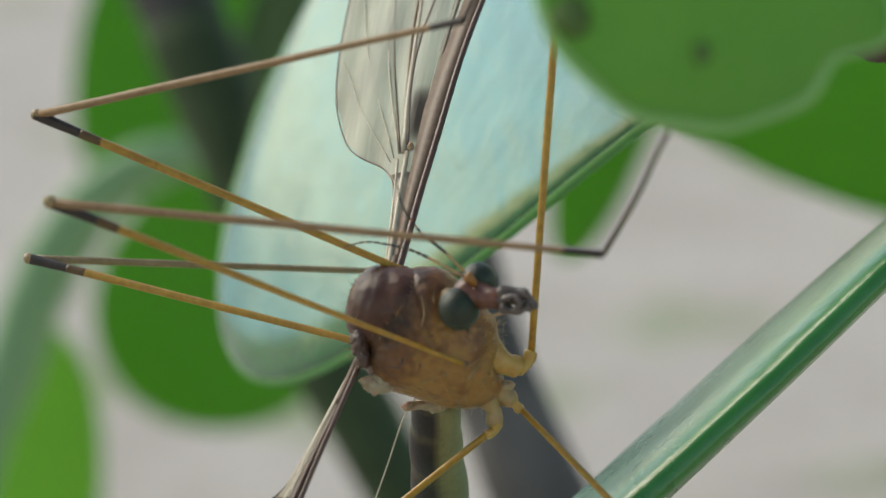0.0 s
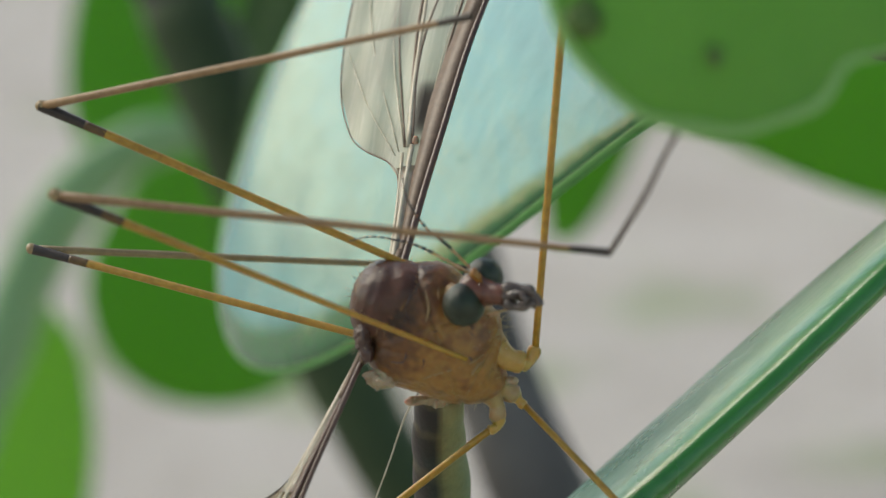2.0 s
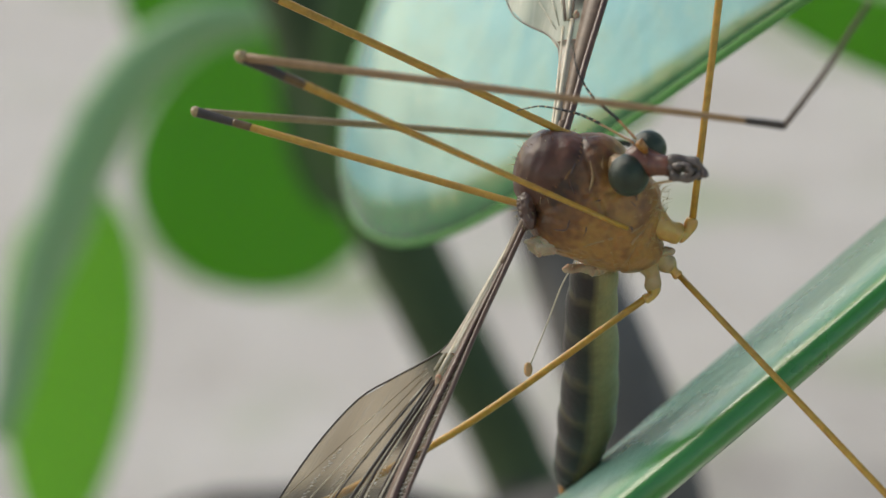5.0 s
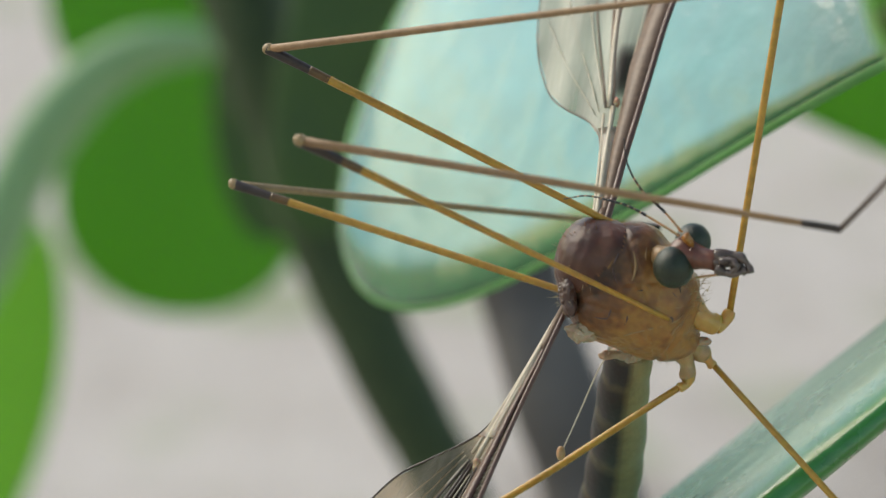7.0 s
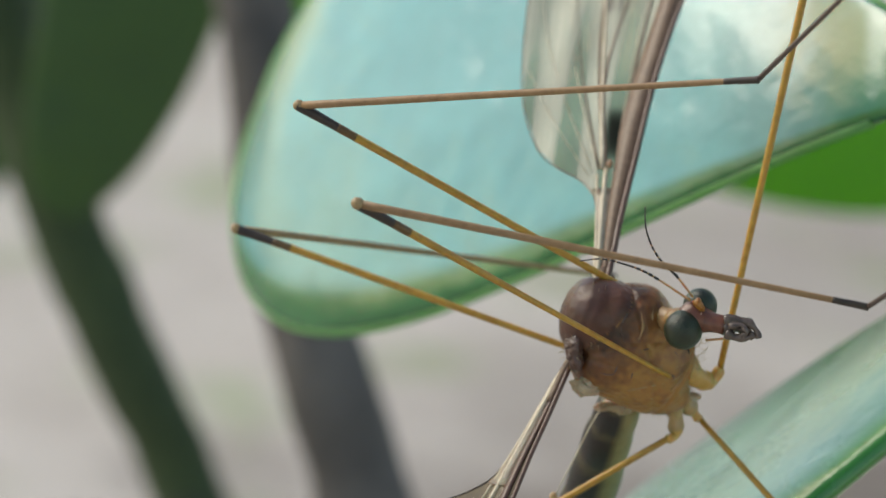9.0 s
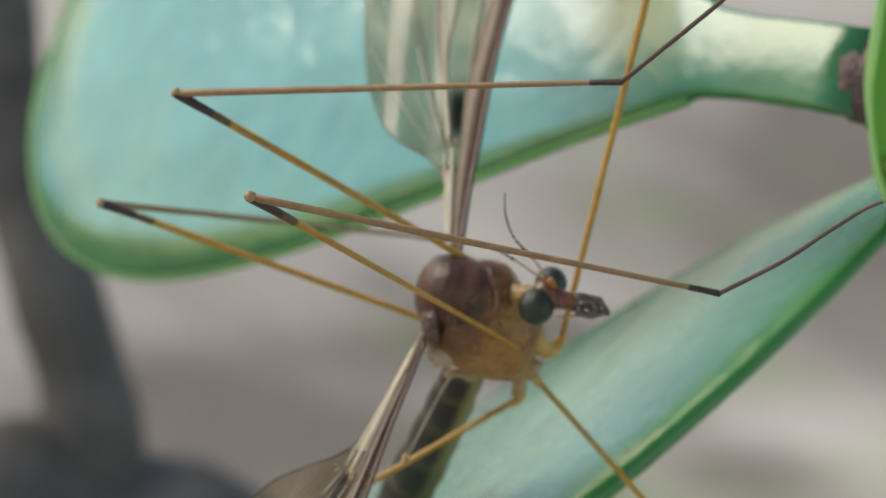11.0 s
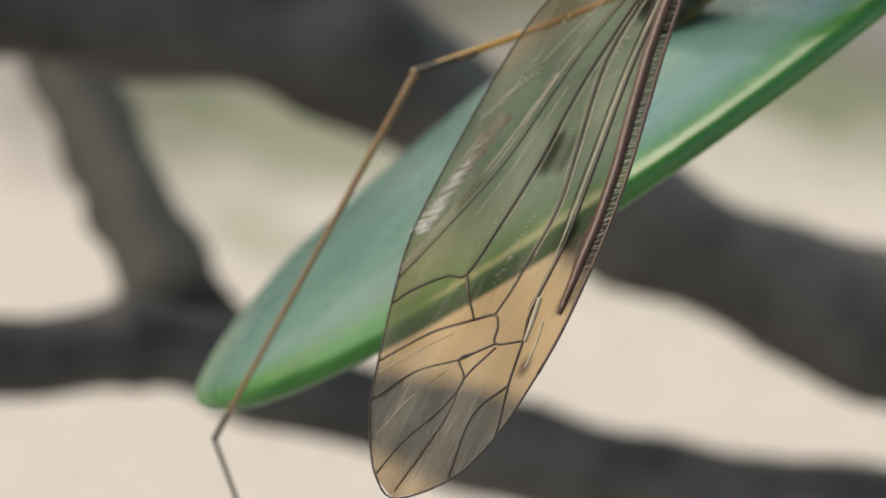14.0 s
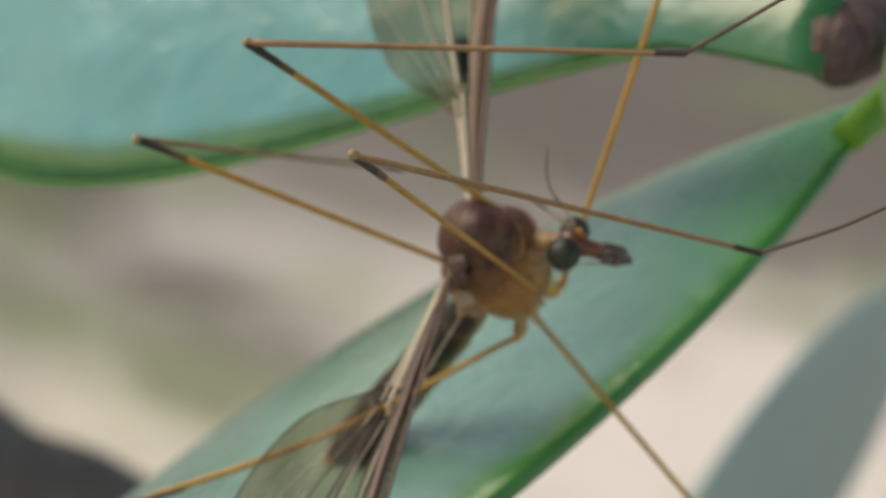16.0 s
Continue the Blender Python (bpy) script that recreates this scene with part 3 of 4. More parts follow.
leaf(shrub, M_LEAF_FAR, (-36.0, -80, 500), (-60.0, -6, 500), (0.9, 0.3, 0), 18.5, 1.8, label="shaded green leaf", widest=0.55)
# another added leaf with painted shade, beside the stem
leaf(shrub, M_LEAF_DEEP, (-2, -34, 200), (-12.2, 7.0, 200), (0.9, 0.3, 0), 6.4, 1.4, label="dark olive-green leaf added in a shaded gap, shade painted in", widest=0.55)
leaf(shrub, M_LEAF_LIME, (-64, 70, 402), (-61.0, 12.5, 400), (1, 0.15, 0), 10.5, 1.6, label="bright lime-green young leaf", widest=0.6)
part("leaf", *tube([(-57, 40, 310), (-53.5, 24, 310), (-50.6, 15.4, 310), (-46.8, 5.1, 310), (-42.2, -2.6, 310), (-35.8, -7.8, 310), (-29.3, -9.4, 310), (-24, -9.6, 310)], lambda t: 3.9 * math.sin(math.pi * (0.08 + 0.88 * t)) ** 0.6, 14, 6, 0.1, 0.7), M_LEAF_EDGE, shrub, "pale green leaf seen along its edge")
leaf(shrub, M_LEAF_GREY, (80, 13.5, 140), (53, 40.5, 130), (0.55, 0.6, 0.3), 9.0, 1.4, label="grey-green glossy leaf", widest=0.5)

# ---- crane fly ----
FLY = P((-0.4, 2.6, 67.6))
fly = thing("crane_fly", FLY, "brown crane fly with long ochre legs and smoky wings, resting", "insect")

# body
FLANK = [((-0.55, 2.5, 68.0), (1.45, 1.5, 1.4)), ((-1.72, 1.74, 67.9), (0.88, 1.06, 1.2)), ((-1.28, 1.45, 67.65), (0.42, 0.66, 0.9)), ((-2.2, 2.0, 67.9), (0.42, 0.7, 0.8)), ((-0.6, 1.6, 67.6), (0.8, 0.86, 1.0)),
         ((0.42, 2.45, 67.9), (0.68, 0.75, 0.85)), ((0.35, 3.7, 68.4), (0.95, 0.6, 0.9)), ((-1.25, 2.9, 68.05), (0.98, 0.95, 1.2)), ((0.0, 2.95, 68.1), (1.08, 1.25, 1.35))]
DORSAL, CORE = Vector((-0.85, -0.45, -0.25)), Vector((-0.7, 2.3, 68.0))


def height(p):
    """How far up the back a place lies; the back plate begins at 0."""
    return (p - CORE).dot(DORSAL) - 1.04 - 0.2 * max(0, p.y - 1.6) - 0.5 * max(0, p.x + 1.0) + 0.05 * noise.noise(p * 3)


def furrow(p):
    h = height(p)
    side = 0.026 * max(0, 1 - abs(h) * 14) + (0.03 * max(0, 1 - abs(p.x + 0.30 * p.y + 1.62) * 10) if h > 0 else 0)
    if h <= 0:
        side += 0.05 * max(0, 1 - abs(p.x - 0.35 * p.y + 1.35) * 9) + 0.04 * max(0, 1 - abs(p.y + 0.3 * p.x - 2.15) * 9) + 0.05 * max(0, 1 - abs(p.x + 0.5 * p.y - 2.35) * 11) + 0.04 * max(0, 1 - abs(p.y - 0.25 * p.x - 3.35) * 9)
    return side


def skin_tone(p):
    h = height(p)
    if h > 0:
        return 0.45 + 0.2 * math.sin((p.x * 1.25 + 0.8 * p.y) * 3.4 + 0.6) + 0.25 * noise.noise(p * 2.2) - 0.45 * max(0, 1 - h * 16)
    near = min(1, max(0, 1 + h / 1.7))
    return 0.02 + 0.85 * near ** 1.2 + 0.45 * max(0, noise.noise(p * 2.1 + Vector((5, 0, 0)))) + 0.28 * noise.noise(p * 6)


vs, fs, tn = blob(FLANK, 6, 0.2, 0.03, 2.0, furrow, skin_tone, 0.03)
for name, material, label, upper in (("thorax_back", M_SCUTUM, "rounded glossy chestnut-brown back plate", True), ("thorax_flank", M_PLEURON, "tan orange flank with soft folds", False)):
    mine = [f for f in fs if (sum(height(INV(vs[i])) for i in f) > 0) == upper]
    used = sorted({i for f in mine for i in f})
    at = {i: k for k, i in enumerate(used)}
    part(name, [vs[i] for i in used], [tuple(at[i] for i in f) for f in mine], material, fly, label, [tn[i] for i in used])


def on_flank(x, y):
    """The flank's near surface at a place across and down."""
    for z in np.linspace(66.2, 69, 140):
        if sum(math.exp(-(math.sqrt(sum(((p - q) / h) ** 2 for p, q, h in zip((x, y, z), c, r))) - 1) / 0.2 * 1.6) for c, r in FLANK) > 1:
            return Vector((x, y, z))
    return Vector((x, y, 68))


for tone, r, row in (("dark", 0.03, [(-1.0, 0.95), (-1.12, 1.5), (-1.25, 1.9), (-1.12, 2.3)]), ("pale", 0.04, [(-0.76, 1.45), (-0.68, 1.85), (-0.78, 2.3)]), ("pale", 0.035, [(-1.2, 3.75), (-0.5, 3.5), (0.35, 3.2), (0.85, 2.85)]),
                     ("pale", 0.045, [(0.35, 3.6), (0.48, 3.35), (0.72, 3.1)]), ("dark", 0.04, [(-1.65, 3.2), (-1.3, 3.2), (-1.22, 2.95)]), ("pale", 0.04, [(-0.4, 1.1), (-0.46, 1.5), (-0.4, 1.8)]), ("dark", 0.03, [(-0.15, 1.2), (-0.18, 1.7), (-0.3, 2.1)]),
                     ("dark", 0.03, [(-0.6, 2.45), (-0.1, 2.35), (0.3, 2.45), (0.55, 2.7)]), ("pale", 0.03, [(-0.7, 2.6), (-0.2, 2.95), (0.3, 3.05)]), ("dark", 0.035, [(0.28, 3.05), (0.36, 3.12), (0.34, 3.25)]), ("dark", 0.025, [(-0.95, 3.5), (-0.8, 3.2), (-0.85, 2.85)])):
    part("seam", *tube([on_flank(x, y) + Vector((0, 0, 0.012)) for x, y in row], lambda s, r=r: r * math.sin(math.pi * (0.12 + 0.8 * s)), 8, 6, 0.4), M_NECK if tone == "pale" else M_DORSUM, fly)
part("neck", *tube([(-0.35, 1.75, 67.4), (0.1, 1.55, 66.6), (0.35, 1.45, 66.1)], lambda s: 0.34 - 0.08 * s + 0.03 * math.sin(s * 22), 14, 8, 0.25), M_NECK, fly)
part("scutellum", *blob([((-2.3, 2.55, 67.5), (0.22, 0.42, 0.5)), ((-2.2, 3.0, 67.4), (0.16, 0.25, 0.3))], 5, 0.25, 0.08, 5.0, None, None, 0.09), M_DORSUM, fly)
part("wing_socket", *blob([((-1.88, 3.62, 67.45), (0.34, 0.24, 0.16))], 5, 0.2, 0.16, 7.0, None, None, 0.1), M_FLAP, fly, "cream wing-base membrane")

# abdomen with dark back patches on each ring
apts = smooth_path([(-0.4, 4.1, 69.2), (-0.42, 5.4, 70.3), (-0.28, 7.4, 72.4), (-0.3, 9.1, 74.1), (-0.52, 10.3, 75.2), (-0.64, 10.8, 75.6)], 14)
av, af, at_ = [], [], []
na, k = 20, len(apts)
for i, p in enumerate(apts):
    s = i / (k - 1)
    d = (apts[min(i + 1, k - 1)] - apts[max(i - 1, 0)]).normalized()
    back = Vector((-0.82, 0, -0.57))
    back = (back - d * back.dot(d)).normalized()
    side = d.cross(back)
    ring = (s * 8.0) % 1.0
    r = (0.60 + 0.24 * math.sin(min(s * 1.25, 1) * math.pi * 0.55)) * (1 - max(0, s - 0.55) / 0.45 * 0.6) * (0.95 + 0.07 * math.sin(ring * math.pi))
    for j in range(na):
        a = 2 * math.pi * j / na
        av.append(P(p + (back * math.cos(a) + side * math.sin(a)) * r))
        c = math.cos(a)
        dark = min(1, max(0, (c - 0.25) * 5)) * (0.68 + 0.32 * min(1, max(0, 2.3 - abs(ring - 0.5) * 4.4)))
        at_.append(min(1, dark + 0.12 * noise.noise(p * 4 + side * math.sin(a) * 3)) if dark > 0 else 0.12 + 0.1 * noise.noise(p * 3))
for i in range(k - 1):
    for j in range(na):
        af.append((i * na + j, i * na + (j + 1) % na, (i + 1) * na + (j + 1) % na, (i + 1) * na + j))
af += [tuple(reversed(range(na))), tuple(range((k - 1) * na, k * na))]
part("abdomen", av, af, M_ABDOMEN, fly, "olive ringed abdomen with dark patches", [max(0, min(1, x)) for x in at_])
part("abdomen_tip", *blob([((-0.67, 10.93, 75.7), (0.26, 0.34, 0.34))], 3, 0.2, 0.04), M_ORANGE, fly)

# head
part("head", *blob([((0.42, 1.38, 65.75), (0.42, 0.45, 0.45)), ((0.72, 1.45, 65.5), (0.35, 0.3, 0.3))], 4, 0.25, 0.03, 3.0), M_HEAD, fly, "red-brown head")
for c, e in (((0.16, 1.74, 65.6), 0.53), ((0.64, 1.08, 65.95), 0.47)):
    part("eye", *blob([(c, (e * 0.97, e, e * 0.97))], 5, 0.2, 0.0), M_EYE, fly, "bulging dark green compound eye")
part("rostrum", *tube([(0.6, 1.42, 65.55), (0.9, 1.48, 65.38), (1.2, 1.53, 65.2)], lambda s: 0.31 - 0.06 * s, 14, 6, 0.25), M_HEAD, fly, "red-brown snout")
for pts, r in (([(1.12, 1.4, 65.1), (1.4, 1.3, 65.0), (1.72, 1.36, 64.85), (1.9, 1.52, 64.75), (1.98, 1.72, 64.7)], 0.13), ([(1.12, 1.58, 65.1), (1.45, 1.5, 65.0), (1.75, 1.58, 64.9), (1.9, 1.74, 64.85)], 0.15),
               ([(1.15, 1.68, 65.0), (1.4, 1.76, 64.9), (1.68, 1.74, 64.8), (1.86, 1.62, 64.78)], 0.12), ([(1.2, 1.5, 64.95), (1.5, 1.42, 64.8), (1.62, 1.6, 64.72), (1.5, 1.72, 64.75)], 0.09)):
    part("palp", *tube(pts, lambda s, r=r: r * (1 - 0.45 * s) * (1 + 0.2 * math.sin(s * 15)), 10, 7, 0.6), M_PALP, fly, "crumpled grey jointed palp")
part("spike", *tube([(0.35, 2.2, 65.6), (0.38, 2.36, 65.55)], lambda s: 0.03 - 0.02 * s, 6, 3), M_BLACK, fly)
part("palp", *tube([(1.35, 1.8, 65.0), (1.0, 1.88, 65.2), (0.75, 1.95, 65.4)], lambda s: 0.035, 7, 5), M_PALE, fly, "thin pale folded palp")
part("antenna_base", *blob([((0.42, 1.0, 65.45), (0.10, 0.13, 0.12)), ((0.53, 1.15, 65.28), (0.08, 0.13, 0.1))], 4, 0.2, 0.25), M_ORANGE, fly, "orange antenna base")
for pts in ([(0.3, 0.85, 65.5), (-0.2, 0.35, 65.5), (-0.78, -0.13, 65.5), (-1.2, -0.75, 65.3), (-1.35, -1.4, 65.2)], [(0.25, 0.95, 65.55), (-0.5, 0.55, 65.8), (-1.0, 0.32, 65.9), (-1.53, 0.19, 66.0), (-2.1, 0.12, 66.2), (-2.65, 0.24, 66.4)]):
    stalk = part("antenna", *tube(pts, lambda s: 0.034 - 0.02 * s, 7, 8), M_PALE, fly, "pale thread antenna with black bands")
    path = smooth_path(pts, 12)
    m = len(path)
    for i in range(12):
        a, b = int((0.24 + i * 0.063) * m), int((0.24 + i * 0.063 + 0.036) * m) + 1
        part("band", *tube(path[a:b + 1], lambda s, i=i: 0.040 - 0.0021 * i, 7, 1), M_BLACK, stalk)

# legs: femur, dark knee, shin, dark shin end, foot


def rod(name, pts, r0, r1, material, parent, label="", mid=None):
    return part(name, *tube(pts, lambda s: r0 + (r1 - r0) * s + (mid or 0) * math.sin(math.pi * s), 10, 8, 0.06), material, parent, label)


def leg(hip, knee, ankle, foot, bow=(0, 0, 0), r=0.115, shin=None, slim=0.8):
    h, kn = Vector(hip), Vector(knee)
    f = rod("femur", [h, h.lerp(kn, 0.5) + Vector(bow), kn], r * slim, r * 1.0, M_FEMUR, fly, "slender ochre femur")
    rod("dark_tip", [h.lerp(kn, 0.885) + Vector(bow) * 0.35, h.lerp(kn, 0.95) + Vector(bow) * 0.16, h.lerp(kn, 1.004)], r * 0.98, r * 1.3, M_KNEE, f, "blackish knee")
    rod("brown_band", [h.lerp(kn, 0.845) + Vector(bow) * 0.45, h.lerp(kn, 0.895) + Vector(bow) * 0.33], r * 0.985, r * 1.03, M_BAND, f, "brown shade before the knee")
    if ankle:
        an = Vector(ankle)
        t = rod("tibia", [kn, kn.lerp(an, 0.5), an], r * 0.95, r * 0.68, shin or M_TIBIA, fly, "thin brown tibia")
        part("knee_joint", *blob([(kn, (r * 1.42, r * 1.3, r * 1.42))], 3, 0.2, 0.03), M_PALE_SHIN, t, "pale knee cap")
        rod("dark_tip", [kn.lerp(an, 0.93), kn.lerp(an, 0.97), kn.lerp(an, 1.002)], r * 0.74, r * 0.85, M_KNEE, t, "blackish shin end")
        if foot:
            rod("tarsus", [an] + foot, r * 0.62, r * 0.4, M_TARSUS, fly, "dusky jointed foot")


leg((0.0, 1.35, 67.6), (-10.38, -3.05, 67.76), (0.25, -4.92, 61.55), [(1.31, -7.0, 58.9), (2.4, -9.2, 56.2), (4.2, -11.0, 54.5)])
leg((0.25, 3.12, 66.75), (-9.28, -0.80, 62.55), (3.36, 0.38, 60.4), [(3.95, -0.9, 57.9), (4.35, -1.95, 56.2), (4.9, -2.9, 54.6), (6.2, -3.6, 52.5)], slim=0.5)
leg((-1.2, 3.0, 69.6), (-11.27, 0.57, 72.17), (0.97, 1.1, 77.3), None, shin=M_PALE_SHIN)
leg((1.98, 2.9, 68.05), (3.45, -18.5, 64.9), None, None)
leg((1.6, 4.22, 68.75), (15.0, 17.6, 59.5), None, None, r=0.105)
leg((1.05, 4.85, 68.5), (-9.13, 12.18, 73.35), (-13.9, 24.2, 74.0), [(-12.1, 28.0, 74.5), (-10.6, 31.5, 75.2), (-9.0, 35, 76)], bow=(0, 0.45, -0.2))
# hips
for name, pts, r0, r1 in (("coxa", [(0.75, 2.7, 67.8), (1.3, 3.15, 67.9), (1.65, 3.3, 68.0)], 0.38, 0.26), ("trochanter", [(1.62, 3.3, 68.0), (1.85, 3.2, 68.05), (1.98, 2.85, 68.05)], 0.23, 0.115),
                          ("coxa", [(0.7, 3.6, 68.3), (1.2, 3.95, 68.55), (1.5, 4.15, 68.7)], 0.36, 0.2), ("trochanter", [(1.45, 4.1, 68.7), (1.75, 4.4, 68.7)], 0.19, 0.11),
                          ("coxa", [(0.8, 3.9, 68.4), (1.02, 4.35, 68.55), (1.08, 4.75, 68.6)], 0.32, 0.18), ("trochanter", [(1.1, 4.65, 68.6), (1.05, 4.9, 68.55), (0.85, 5.0, 68.5)], 0.18, 0.11)):
    part(name, *tube(pts, lambda s, a=r0, b=r1: a + (b - a) * s + 0.03 * math.sin(s * 9), 14, 8, 0.22), M_PALE if name == "coxa" and r0 in (0.36, 0.32) else M_HIP, fly, "ochre hip joint")
part("hip_membrane", *blob([((1.32, 3.74, 68.2), (0.22, 0.11, 0.11))], 5, 0.2, 0.1, 3.0, None, None, 0.06), M_FLAP, fly, "cream skin between the hips")
# halteres
for pts in ([(-1.02, 4.2, 68.6), (-1.3, 4.75, 68.6), (-1.65, 5.8, 68.8), (-2.03, 6.86, 68.9)],):
    h = rod("haltere", pts, 0.022, 0.018, M_PALEVEIN, fly, "thin stalked balancer with a pale knob")
    part("knob", *blob([(Vector(pts[-1]) + Vector((-0.05, 0.1, 0)), (0.12, 0.2, 0.13))], 3, 0.2, 0.02), M_PALE, h)
# cream collar where the abdomen begins, and bristles
part("abdomen_collar", *blob([((-0.35, 4.22, 69.15), (0.54, 0.25, 0.52)), ((-1.0, 4.3, 68.7), (0.22, 0.16, 0.15))], 5, 0.2, 0.14, 9.0, None, None, 0.1), M_FLAP, fly)
rnd = random.Random(4)
hv, hf = [], []
for _ in range(60):
    a = Vector((rnd.uniform(0.4, 1.25), rnd.uniform(2.0, 2.9), rnd.uniform(67.0, 67.6)))
    v2, f2 = tube([a, a + Vector((rnd.uniform(0.05, 0.3), rnd.uniform(-0.3, 0.05), rnd.uniform(-0.3, 0))), ], lambda s: 0.009 * (1.1 - s), 4, 2)
    hf += [tuple(i + len(hv) for i in f) for f in f2]
    hv += v2
tagged(part("bristles", hv, hf, M_HAIR, fly, "fine golden bristles"), kind="stuff")

hv, hf = [], []
for c, r, n in (((-0.1, 2.75, 68.1), (1.32, 1.45, 1.42), 150), ((-1.72, 1.74, 67.9), (0.94, 1.12, 1.27), 60), ((0.35, 3.7, 68.4), (0.97, 0.62, 0.92), 60), ((-2.3, 2.75, 67.6), (0.3, 0.5, 0.5), 40), ((0.42, 1.5, 65.75), (0.42, 0.5, 0.45), 30)):
    for _ in range(n):
        d = Vector((rnd.gauss(0, 1), rnd.gauss(0, 1), -abs(rnd.gauss(0, 0.6)))).normalized()
        a = Vector(c) + Vector((d.x * r[0], d.y * r[1], d.z * r[2]))
        b = a + d * rnd.uniform(0.08, 0.24) + Vector((rnd.uniform(-0.1, 0.1), rnd.uniform(-0.1, 0.1), rnd.uniform(-0.1, 0.1)))
        v2, f2 = tube([a - d * 0.05, b], lambda s: 0.008 * (1.1 - s), 4, 1)
        hf += [tuple(i + len(hv) for i in f) for f in f2]
        hv += v2
tagged(part("fuzz", hv, hf, M_HAIR, fly, "short pale body hairs"), kind="stuff")

# wings: u runs from root to tip, v from the front edge back
FRONT = [(0, -0.12), (1.5, -0.30), (3, -0.45), (5, -0.72), (7.5, -1.05), (9.5, -1.42), (11.2, -1.76), (12.9, -2.0), (14.5, -2.12), (16.1, -2.18), (17.4, -2.12), (19.0, -1.9), (20.4, -1.45), (21.3, -0.8), (21.8, 0.1)]
BACK = [(0, 0.12), (2.4, 0.2), (3.6, 0.36), (4.3, 0.85), (4.8, 1.6), (5.6, 2.3), (7.2, 2.9), (9.3, 3.15), (12.4, 3.22), (14.6, 3.15), (16.5, 2.75), (18.2, 2.26), (19.5, 1.89), (20.7, 1.3), (21.4, 0.74), (21.8, 0.1)]
VEINS = [
    ("pale", 0.2, [(0.2, 0.05), (2.5, 0.08), (4.6, 0.1)]),
    ("pale", 0.12, [(0.4, 0.12), (2.4, 0.2), (4.4, 0.35)]),
    ("dark", 0.055, [(4.6, 0.1), (8.0, 0.4), (11.1, -0.1), (12.7, -0.38), (15.0, -0.28), (16.1, -0.14)]),
    ("dark", 0.06, [(4.8, -0.3), (8.0, -0.42), (11.3, -0.8), (13.6, -1.04), (15.7, -1.07), (16.6, -1.25), (17.9, -1.45), (19.4, -1.82)]),
    ("dark", 0.065, [(4.7, 0.2), (8.7, 0.68), (11.7, 0.75), (13.8, 0.93), (15.2, 1.14), (15.4, 1.66), (16.1, 2.33), (16.6, 2.7)]),
    ("dark", 0.06, [(15.2, 1.14), (15.8, 0.75), (16.4, 0.32)]),
    ("dark", 0.05, [(16.4, 0.32), (17.1, 1.3), (18.3, 2.21)]),
    ("dark", 0.055, [(16.4, 0.32), (16.1, -0.14), (16.4, -0.4), (16.9, -0.59), (16.6, -1.25)]),
    ("dark", 0.045, [(16.9, -0.59), (17.3, -0.1), (17.6, 0.18), (18.3, 1.2), (19.4, 1.88)]),
    ("dark", 0.045, [(17.3, -0.1), (17.6, 0.18), (18.1, -0.19), (19.0, -0.02), (20.2, 0.5), (21.3, 0.78)]),
    ("dark", 0.04, [(17.0, -0.66), (18.1, -0.19), (19.2, -0.25), (21.6, 0.11)]),
    ("dark", 0.045, [(17.9, -1.45), (19.0, -0.95), (20.8, -1.14)]),
    ("pale", 0.05, [(4.6, 0.35), (8.1, 1.31), (11.6, 1.84), (14.0, 2.4), (15.8, 2.95)]),
    ("dark", 0.04, [(4.6, 0.3), (8.1, 1.15), (11.6, 1.68), (14.0, 2.25), (15.9, 2.9)]),
    ("pale", 0.035, [(4.5, 0.5), (8.4, 2.01), (11.3, 2.72), (14.0, 3.05)]),
    ("pale", 0.03, [(5.0, 0.12), (8.0, 0.48), (11.1, 0.0), (12.7, -0.28), (14.6, -0.24)]),
    ("pale", 0.03, [(4.7, 0.12), (8.7, 0.58), (11.7, 0.65), (13.6, 0.82)]),
    ("pale", 0.03, [(6.0, -0.2), (9.0, -0.4), (11.3, -0.68), (13.6, -0.92)]),
    ("pale", 0.03, [(4.4, 0.6), (6.4, 1.82), (8.6, 2.9)]),
    ("pale", 0.05, [(4.8, -0.22), (8.0, -0.33), (11.3, -0.7), (13.6, -0.94), (15.7, -0.98)]),
    ("dark", 0.04, [(4.8, -0.12), (8.0, -0.2), (11.3, -0.58), (13.4, -0.84)]),
    ("pale", 0.045, [(5.0, 0.02), (8.0, 0.29), (11.1, -0.2), (12.7, -0.46), (14.2, -0.4)]),
    ("pale", 0.06, [(8.8, 1.5), (11.6, 1.95), (14.0, 2.5), (15.6, 2.98)]),
    ("pale", 0.03, [(9.0, 1.0), (11.6, 1.35), (13.6, 1.75)]),
    ("pale", 0.03, [(16.9, 0.6), (17.6, 1.3), (18.6, 2.05)]),
    ("pale", 0.03, [(17.9, 0.3), (19.0, 0.9), (20.3, 1.35)]),
    ("pale", 0.16, [(15.3, -1.12), (15.9, -1.22), (16.6, -1.3)]),
    ("pale", 0.07, [(15.9, -1.5), (16.6, -1.62), (17.3, -1.66)]),
]


def along(rows, u):
    us, vs = [r[0] for r in rows], [r[1] for r in rows]
    return float(np.interp(u, us, vs))


def strip(at, rows, thick):
    """A thin flat band on the wing between two lines; rows of u, v, v."""
    vs, fs = [], []
    for u, a, b in rows:
        for v, h in ((a, thick), ((a + b) / 2, thick * 1.6), (b, thick), (b, -thick), (a, -thick)):
            vs.append(P(at(u, v, h)))
    for i in range(len(rows) - 1):
        for j in range(5):
            fs.append((i * 5 + j, i * 5 + (j + 1) % 5, i * 5 + 5 + (j + 1) % 5, i * 5 + 5 + j))
    return vs, fs + [(0, 1, 2, 3, 4), tuple(range(len(vs) - 1, len(vs) - 6, -1))]


